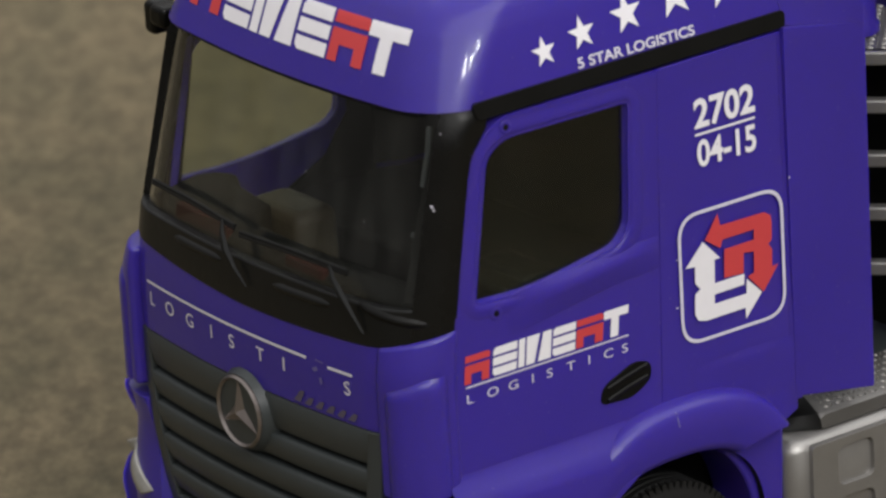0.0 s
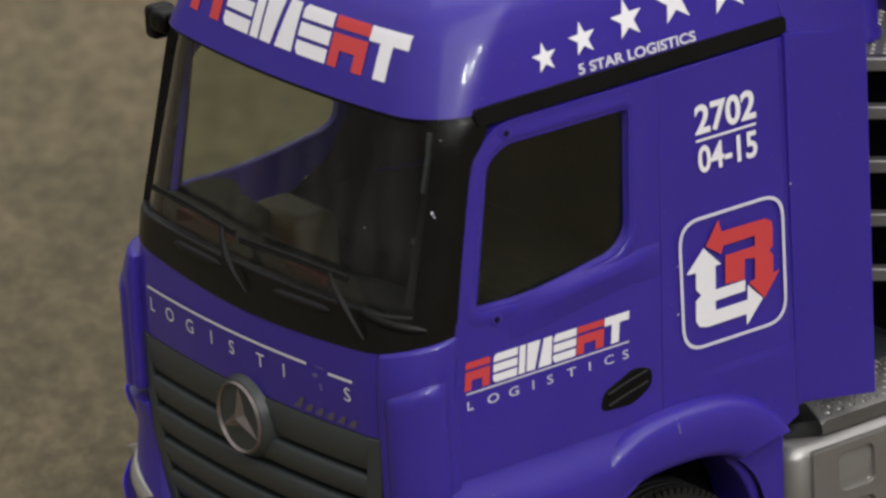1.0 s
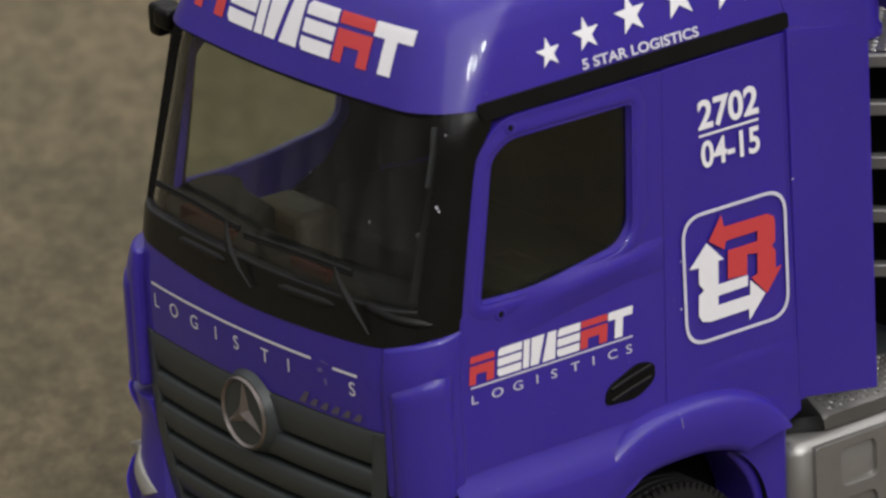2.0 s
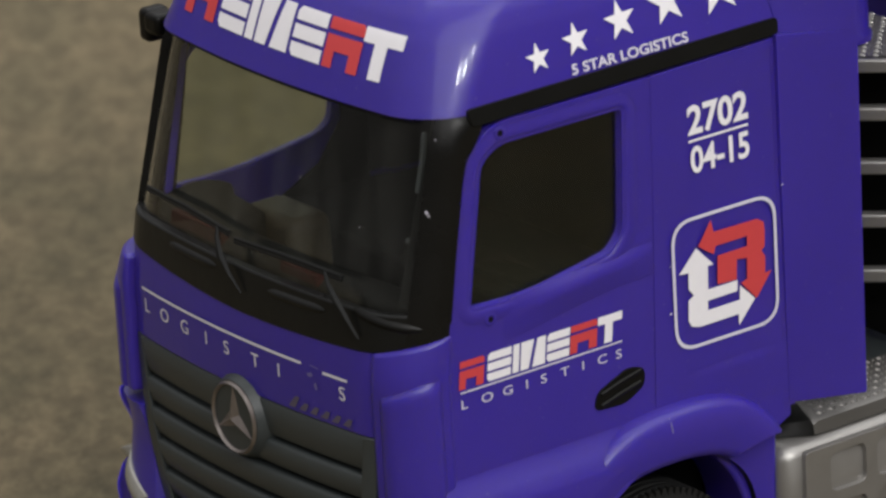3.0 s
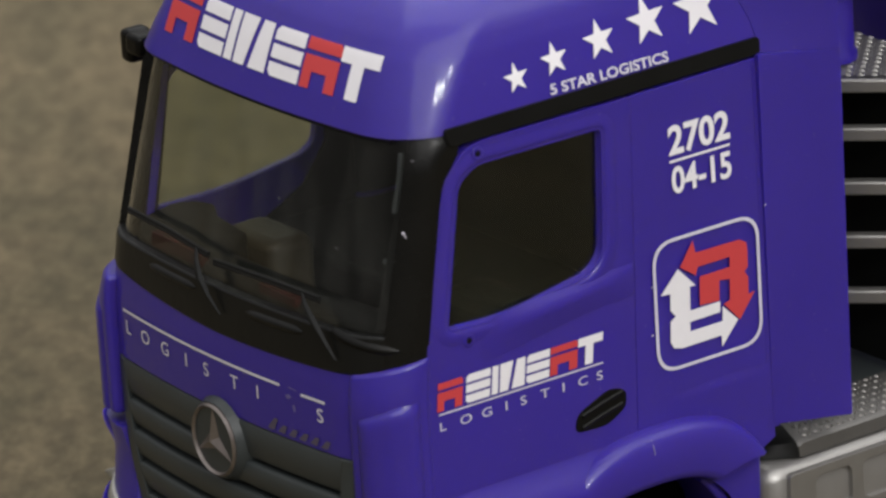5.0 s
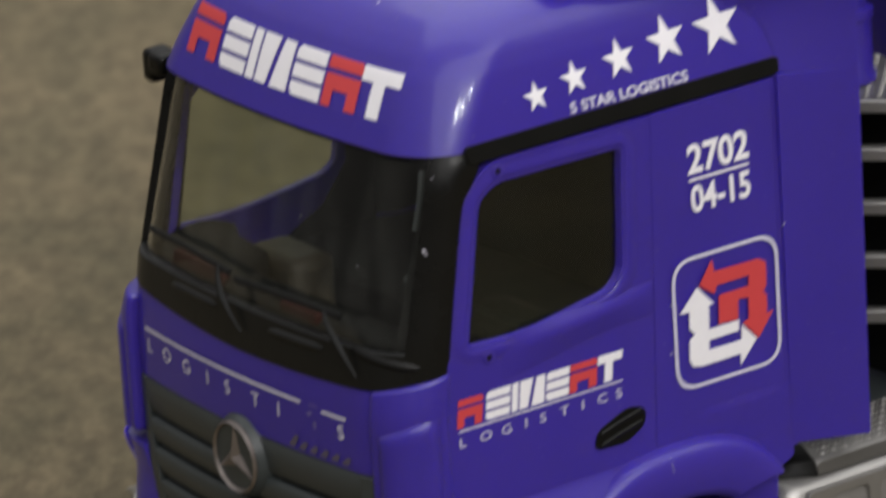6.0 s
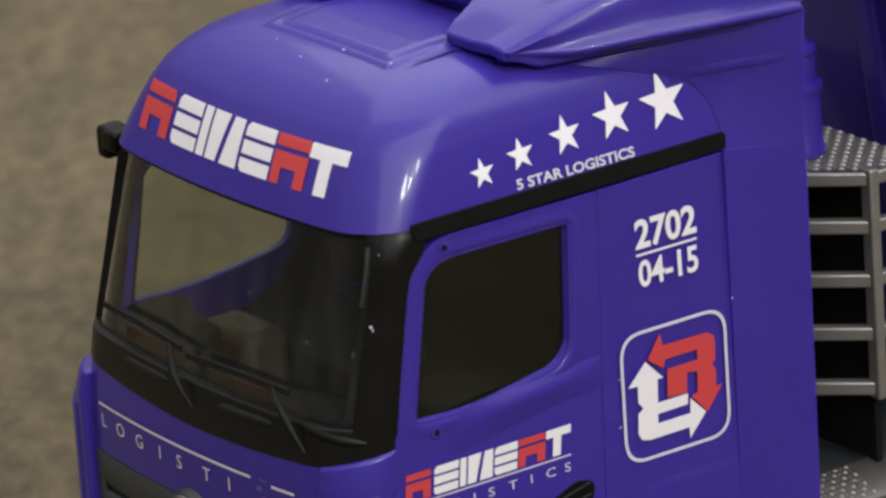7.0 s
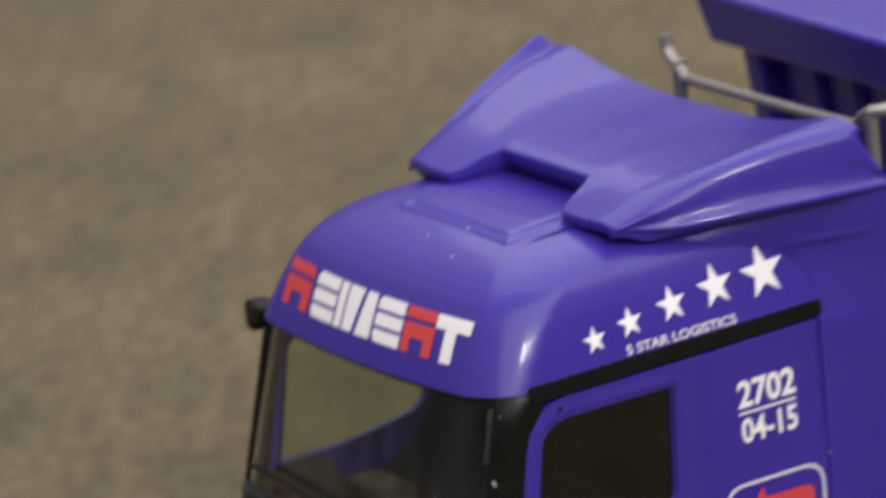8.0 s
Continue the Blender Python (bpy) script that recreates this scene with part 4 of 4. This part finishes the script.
white_arrow = [(-0.181, 0.171), (-0.291, 0.062), (-0.233, 0.058), (-0.236, -0.025), (-0.206, -0.062), (-0.239, -0.082), (-0.244, -0.185), (-0.224, -0.219), (-0.176, -0.232), (0.064, -0.231), (0.065, -0.289),
               (0.169, -0.177), (0.078, -0.086), (0.074, -0.16), (-0.122, -0.16), (-0.121, -0.113), (0.062, -0.111), (0.065, -0.056), (-0.117, -0.056), (-0.113, 0.064), (-0.078, 0.063)]
part("sign_arrow", decal([[(cx + u, cz + v) for u, v in red_arrow]], on_near), RED, quarter_near, "red bent arrow print")
part("sign_arrow", decal([[(cx + u, cz + v) for u, v in white_arrow]], on_near), WHITE, quarter_near, "white bent arrow print")

for x, z, r in ((1.032, 3.050, 0.073), (1.262, 3.085, 0.081), (1.532, 3.114, 0.096), (1.818, 3.140, 0.117), (2.124, 3.142, 0.144)):
    pts = [(x + r * (1 if k % 2 == 0 else 0.40) * math.sin(k * math.pi / 5 - 0.05), z + r * (1 if k % 2 == 0 else 0.40) * math.cos(k * math.pi / 5 - 0.05)) for k in range(10)]
    part("star", decal([[(x, z), pts[k], pts[(k + 1) % 10]] for k in range(10)], lambda u, v: side(u, v, 0.008)), WHITE, roof_part, "white printed star")
part("lettering", letters("5 STAR LOGISTICS", 0.08, lambda u, v: side(1.203 + u, 2.931 + v, 0.007) + Vector((0, -0.006, 0)), bold=0.002, fit=(0.695, 0.050)), PALE, roof_part, "small white printed slogan")

line = lambda a, b, z: [[(-(a + (b - a) * k / 8), z), (-(a + (b - a) * (k + 1) / 8), z), (-(a + (b - a) * (k + 1) / 8), z + 0.014), (-(a + (b - a) * k / 8), z + 0.014)] for k in range(8)]
part("underline", decal(line(0.875, -0.515, 1.636) + line(-0.67, -0.84, 1.625), on_front(0.006)), WHITE, bonnet, "worn white printed line with a gap")
for ch, y in zip("LOGISTI S", (0.86, 0.70, 0.50, 0.275, 0.11, -0.12, -0.325, -0.6, -0.775)):
    if ch != " ":
        part("lettering", letters(ch, 0.098, lambda u, v, y=y: front(y - u, 1.527 + v, 0.006), 1.12), WHITE, bonnet)
part("worn_print", decal([[(0.55, 1.60), (0.585, 1.615), (0.60, 1.60), (0.57, 1.585)], [(0.60, 1.56), (0.62, 1.57), (0.625, 1.535), (0.61, 1.53)], [(0.58, 1.645), (0.64, 1.642), (0.64, 1.648), (0.58, 1.652)]], on_front(0.006)), FADED, bonnet, "faint remains of a rubbed-off letter")
bars = []
for k in range(6):
    u, h = 0.40 + 0.078 * k, 0.062 if k == 0 else 0.042
    bars.append([(u, 1.40), (u + 0.05, 1.40), (u + 0.05 + 0.6 * h, 1.40 + h), (u + 0.6 * h + 0.02, 1.40 + h)])
part("model_name_bar", decal(bars, on_front(0.006)), SCRIPT, bonnet, "small silver raised bars")

# small chips; pale specks, some of them painted glints
for k, (x, z) in enumerate(((2.423, 2.10), (2.405, 2.095), (1.70, 1.86), (1.69, 1.62))):
    r = 0.006 + 0.002 * (k % 2)
    part("chip_or_glint", decal([[(x - r, z - 0.4 * r), (x + 0.2 * r, z - 0.7 * r), (x + r, z + 0.5 * r), (x - 0.3 * r, z + 0.7 * r)]], lambda u, v: side(u, v, 0.014 if u < 1 else 0.006)), PALE, quarter_near if x > 1.6 else door_near, "tiny pale fleck, paint chip or painted glint")
# highlights on the screen, painted as pale flecks
for k, (y, z) in enumerate(((-0.76, 2.33), (-0.30, 2.46))):
    r = 0.0035
    part("dust_or_glint", decal([[(y - r, z - 1.3 * r), (y + 0.5 * r, z - 0.6 * r), (y + r, z + 1.5 * r), (y - 0.4 * r, z + 0.8 * r)]], lambda u, v: front(u, v, -0.036)), PALE, screen, "tiny painted highlight on the glass")

# dust on the roof, and hatch glints painted the same way
for k, (x, y) in enumerate(((0.86, 0.27), (0.80, -0.02), (0.93, -0.20), (0.96, -0.545), (0.72, -0.35))):
    r = 0.005 + 0.0015 * (k % 3)
    part("dust_or_glint", decal([[(x - r, y - r), (x + r, y - 0.6 * r), (x + 0.5 * r, y + 1.2 * r), (x - 0.8 * r, y + 0.7 * r)]], lambda u, v: Vector((u, v, deck_z(u, v) + (0.02 if u > 0.9 else 0.004)))), PALE, roof_part, "tiny pale speck")

# glint on the glossy pillar, painted as pale flecks
for y, z, r in ((-1.128, 2.462, 0.0065), (-1.136, 2.445, 0.004), (-1.12, 2.795, 0.003)):
    part("chip_or_glint", decal([[(y - r, z - 1.3 * r), (y + 0.5 * r, z - 0.6 * r), (y + r, z + 1.5 * r), (y - 0.4 * r, z + 0.8 * r)]], lambda u, v: front(u, v, 0.010)), PALE, pillars[-1], "tiny pale fleck, paint chip or painted glint")

# ---- tank box with tread step beside the cab ----
rows = []
for x, inset in ((2.31, 0.11), (2.315, 0.075), (2.33, 0.045), (2.355, 0.02), (2.39, 0.005), (2.43, 0.0), (3.9, 0.0)):
    zt, yo = 0.735 - inset * 0.6, 1.235 - inset
    rows.append([Vector((x, -0.75, zt)), Vector((x, -(yo - 0.08), zt)), Vector((x, -(yo - 0.03), zt - 0.015)), Vector((x, -yo, zt - 0.06)), Vector((x, -yo, 0.0)), Vector((x, -(yo - 0.05), -0.05)), Vector((x, -0.75, -0.05))])
bm = grid(rows)
bm.faces.new([v for v in bm.verts if abs(v.co.x - 2.31) < 1e-4])
tank = part("side_tank", bm, SILVER, lorry, "silver-painted side tank", angle=50)
holes = []
for x0, x1 in ((2.60, 2.83), (2.90, 3.14), (3.22, 3.46)):
    for z0, z1 in ((0.45, 0.655), (0.15, 0.385)):
        holes.append(rounded([(x0, z0), (x1, z0), (x1, z1), (x0, z1)], 0.05))
skin = plate(rounded([(2.44, 0.04), (3.88, 0.04), (3.88, 0.70), (2.44, 0.70)], 0.03), holes, lambda u, v: Vector((u, -1.262, v)), lambda u, v: Vector((u, -1.225, v)))
part("tank_panel", skin, SILVER, tank, "silver side panel with recessed fields", bevel=0.014)
rows = []
for x, d in ((2.57, 0.015), (2.60, 0.0), (3.6, 0.0)):
    rows.append([Vector((x, -0.90, 0.74)), Vector((x, -0.91, 0.90 - d)), Vector((x, -0.95, 0.895 - d)), Vector((x, -1.155, 0.825 - d)), Vector((x, -1.175, 0.805 - d)), Vector((x, -1.185, 0.74))])
bm = grid(rows)
bm.faces.new([v for v in bm.verts if abs(v.co.x - 2.57) < 1e-4])
bm.faces.new([v for v in bm.verts if abs(v.co.x - 3.6) < 1e-4])
step = part("tread_step", bm, STEEL, lorry, "silver chequered step on the tank", angle=30)
rows = []
for x, zt, yo in ((2.33, 0.79, 1.06), (2.40, 0.87, 1.08), (2.564, 0.885, 1.184)):
    rows.append([Vector((x, -0.80, 0.74)), Vector((x, -0.82, zt)), Vector((x, -(yo - 0.12), zt - 0.012)), Vector((x, -(yo - 0.02), zt - 0.07)), Vector((x, -yo, 0.74))])
bm = grid(rows)
for x in (2.33, 2.564):
    bm.faces.new([v for v in bm.verts if abs(v.co.x - x) < 1e-4])
part("step_end", bm, BLACK, step, "black end cap of the step")


def tread(x0, x1, y0, y1, z_of, parent, pitch, metal, height=0.30, inside=lambda x, y: True):
    """Raised lozenges of chequer plate, in one mesh."""
    bm = bmesh.new()
    i = 0
    x = x0
    while x < x1:
        y, j = y0, 0
        while y < y1:
            if not inside(x, y):
                y += pitch
                j += 1
                continue
            a = radians(45 if (i + j) % 2 else -45)
            c = Vector((x, y, z_of(x, y)))
            d, w = Vector((math.cos(a), math.sin(a), 0)) * pitch * 0.42, Vector((-math.sin(a), math.cos(a), 0)) * pitch * 0.14
            v = [bm.verts.new(c + p) for p in (d, w, -d, -w)] + [bm.verts.new(c + Vector((0, 0, height * pitch)))]
            for k in range(4):
                bm.faces.new((v[k], v[(k + 1) % 4], v[4]))
            y += pitch
            j += 1
        x += pitch
        i += 1
    return part("tread_plate", bm, metal, parent)


tagged(tread(2.625, 3.3, -1.15, -0.92, lambda x, y: 0.897 if y > -0.95 else 0.897 - (-0.95 - y) * 0.34, step, 0.036, BRIGHT), kind="stuff")

# ---- slatted rack with a chequered deck behind the cab ----
deck_line = [(2.96, -0.58), (3.42, -1.03), (3.74, -1.03), (3.74, 1.03), (2.96, 1.03)]
rack = part("equipment_rack", plate(deck_line, [], lambda u, v: Vector((u, v, 2.45)), lambda u, v: Vector((u, v, 2.40))), SILVER, lorry, "silver slatted rack with chequered deck", bevel=0.01)
tagged(tread(2.98, 3.72, -1.0, 0.3, lambda x, y: 2.451, rack, 0.046, SILVER, 0.30, lambda x, y: x - 2.99 > (-0.58 - y) * 1.02), kind="stuff")
corner_a, corner_b = Vector((2.955, -0.575, 0)), Vector((3.415, -1.035, 0))
for z1, z0 in ((2.45, 2.38), (2.20, 2.13), (1.92, 1.85), (1.64, 1.57), (1.35, 1.28)):
    way = (corner_b - corner_a).normalized()
    nrm = Vector((-way.y, way.x, 0)) * -1
    if nrm.y > 0:
        nrm = -nrm
    f = [[p + nrm * 0.02 + Vector((0, 0, z)) for p in (corner_a, corner_b)] for z in (z0, z1)]
    bk = [[p - nrm * 0.05 + Vector((0, 0, z)) for p in (corner_a, corner_b)] for z in (z0, z1)]
    part("slat", slab(f, bk), SILVER, rack, bevel=0.012)
    part("slat", box(3.44, 3.95, -1.06, -1.0, z0, z1), SILVER, rack, bevel=0.012)
part("post", box(3.395, 3.455, -1.075, -0.995, 1.26, 2.47), SILVER, rack, bevel=0.012)
part("post", box(2.95, 3.00, -0.60, -0.55, 1.26, 2.45), SILVER, rack, bevel=0.01)
part("rack_back", box(3.44, 3.48, -0.98, 1.0, 0.9, 2.38), INNER, rack, "black back of the rack")
part("chassis_frame", box(0.6, 5.2, -0.42, 0.42, 0.25, 0.75), BLACK, lorry, "black chassis frame", bevel=0.02)
part("chassis_deck", box(2.5, 4.6, -1.05, 1.05, 0.76, 0.86), GREY, lorry, "dark grey deck over the chassis", bevel=0.02)

# hand rail across the top of the rack
rail = part("hand_rail", rod([(3.08, 0.80, 3.615), (3.08, 0.3, 3.615), (3.08, -0.3, 3.62), (3.08, -0.74, 3.635)], 0.030), SILVER, lorry, "silver round hand rail behind the roof")
for hand, top_z in ((1, 3.74), (-1, 3.735)):
    part("rail_post", rod([(3.08, hand * 0.86, 2.45), (3.08, hand * 0.86, 3.5), (3.08, hand * 0.86, top_z - 0.03)], 0.04), SILVER, rail)
    hook = [(3.08, 0.80, 3.61), (3.07, 0.86, 3.68), (3.07, 0.93, 3.73), (3.07, 0.95, 3.78), (3.07, 0.955, 3.84)] if hand > 0 else [(3.08, -0.74, 3.635), (3.07, -0.80, 3.70), (3.08, -0.86, top_z), (3.14, -0.92, top_z + 0.01), (3.40, -0.93, top_z + 0.01)]
    part("rail_hook", rod(hook, 0.036), SILVER, rail)

# ---- trailer body behind ----
trailer = thing("trailer", 6.0, 0, "blue plastic model trailer body with flanged rim", "trailer")
o = [[Vector((3.94 + 0.42 * (1 - s), y, 0.95 + 2.75 * s)) for y in np.linspace(-1.2, 1.2, 8)] for s in np.linspace(0, 1, 5)]
bk = [[Vector((9.0, p.y, p.z)) for p in r] for r in o]
body = part("trailer_body", slab(o, bk), BLUE, trailer, bevel=0.03)
rim = [[Vector((3.545, -1.22, 3.645)), Vector((3.545, 1.205, 3.655))], [Vector((3.45, -1.25, 3.965)), Vector((3.45, 1.225, 3.975))], [Vector((3.57, -1.16, 3.99)), Vector((3.57, 1.12, 3.995))], [Vector((9.1, -1.12, 3.99)), Vector((9.1, 1.12, 3.99))]]
part("rim_flange", slab(rim, [[p - Vector((-0.1, 0, 0.02)) for p in rim[0]], [p + Vector((0.1, 0, -0.12)) for p in rim[1]], [p + Vector((0.05, 0, -0.15)) for p in rim[2]], [p + Vector((0, 0, -0.15)) for p in rim[3]]]), BLUE, body, bevel=0.03)
lean = lambda z: 0.42 * (3.69 - z) / 2.75
for y0, y1 in ((-0.98, -0.66), (-0.48, -0.30), (0.30, 0.48), (0.66, 0.98)):
    f = [[Vector((3.83 + lean(z), y, z)) for y in (y0, y1)] for z in (1.2, 3.66)]
    part("stiffener", slab(f, [[p + Vector((0.14, 0, 0)) for p in r] for r in f]), BLUE, body, "blue upright rib on the trailer front", bevel=0.035)
for y0, y1 in ((-1.19, -1.02), (1.02, 1.19)):
    f = [[Vector((3.72 + lean(z), y, z)) for y in (y0, y1)] for z in (0.96, 3.68)]
    part("corner_post", slab(f, [[p + Vector((0.40, 0, 0)) for p in r] for r in f]), BLUE, body, "blue corner post of the trailer front", bevel=0.03)
f = [[Vector((3.89 + lean(z), y, z)) for y in (-1.16, 1.16)] for z in (1.0, 3.69)]
part("front_recess", slab(f, [[p + Vector((0.05, 0, 0)) for p in r] for r in f]), BLUE, body, "recessed front panel in deep shade")
# tipping ram between rack and trailer
bm = bmesh.new()
prof = [(0.0, 2.46), (0.14, 2.46), (0.14, 2.50), (0.125, 2.52), (0.125, 2.78), (0.135, 2.79), (0.135, 2.83), (0.105, 2.85), (0.105, 2.98), (0.115, 2.99), (0.115, 3.02), (0.06, 3.05), (0.05, 3.11), (0.0, 3.13)]
grid([[Vector((3.36 + r * math.cos(a), -0.56 + r * math.sin(a), z)) for r, z in prof] for a in np.linspace(0, 2 * math.pi, 33)], bm)
part("tipping_ram", bm, BLUE, trailer, "blue stepped tipping ram", angle=40)
part("trailer_frame", box(4.6, 9.0, -0.45, 0.45, 0.5, 0.95), BLACK, trailer)
for hand in (-1, 1):
    bm = bmesh.new()
    for x in (7.2, 8.4):
        bmesh.ops.create_cone(bm, cap_ends=True, segments=32, radius1=0.5, radius2=0.5, depth=0.34, matrix=Matrix.Translation((x, hand * 0.95, 0.24)) @ Matrix.Rotation(math.pi / 2, 4, "X"))
        part("wheel", bm, RUBBER, trailer, bevel=0.03)
        bm = bmesh.new()
    bm.free()
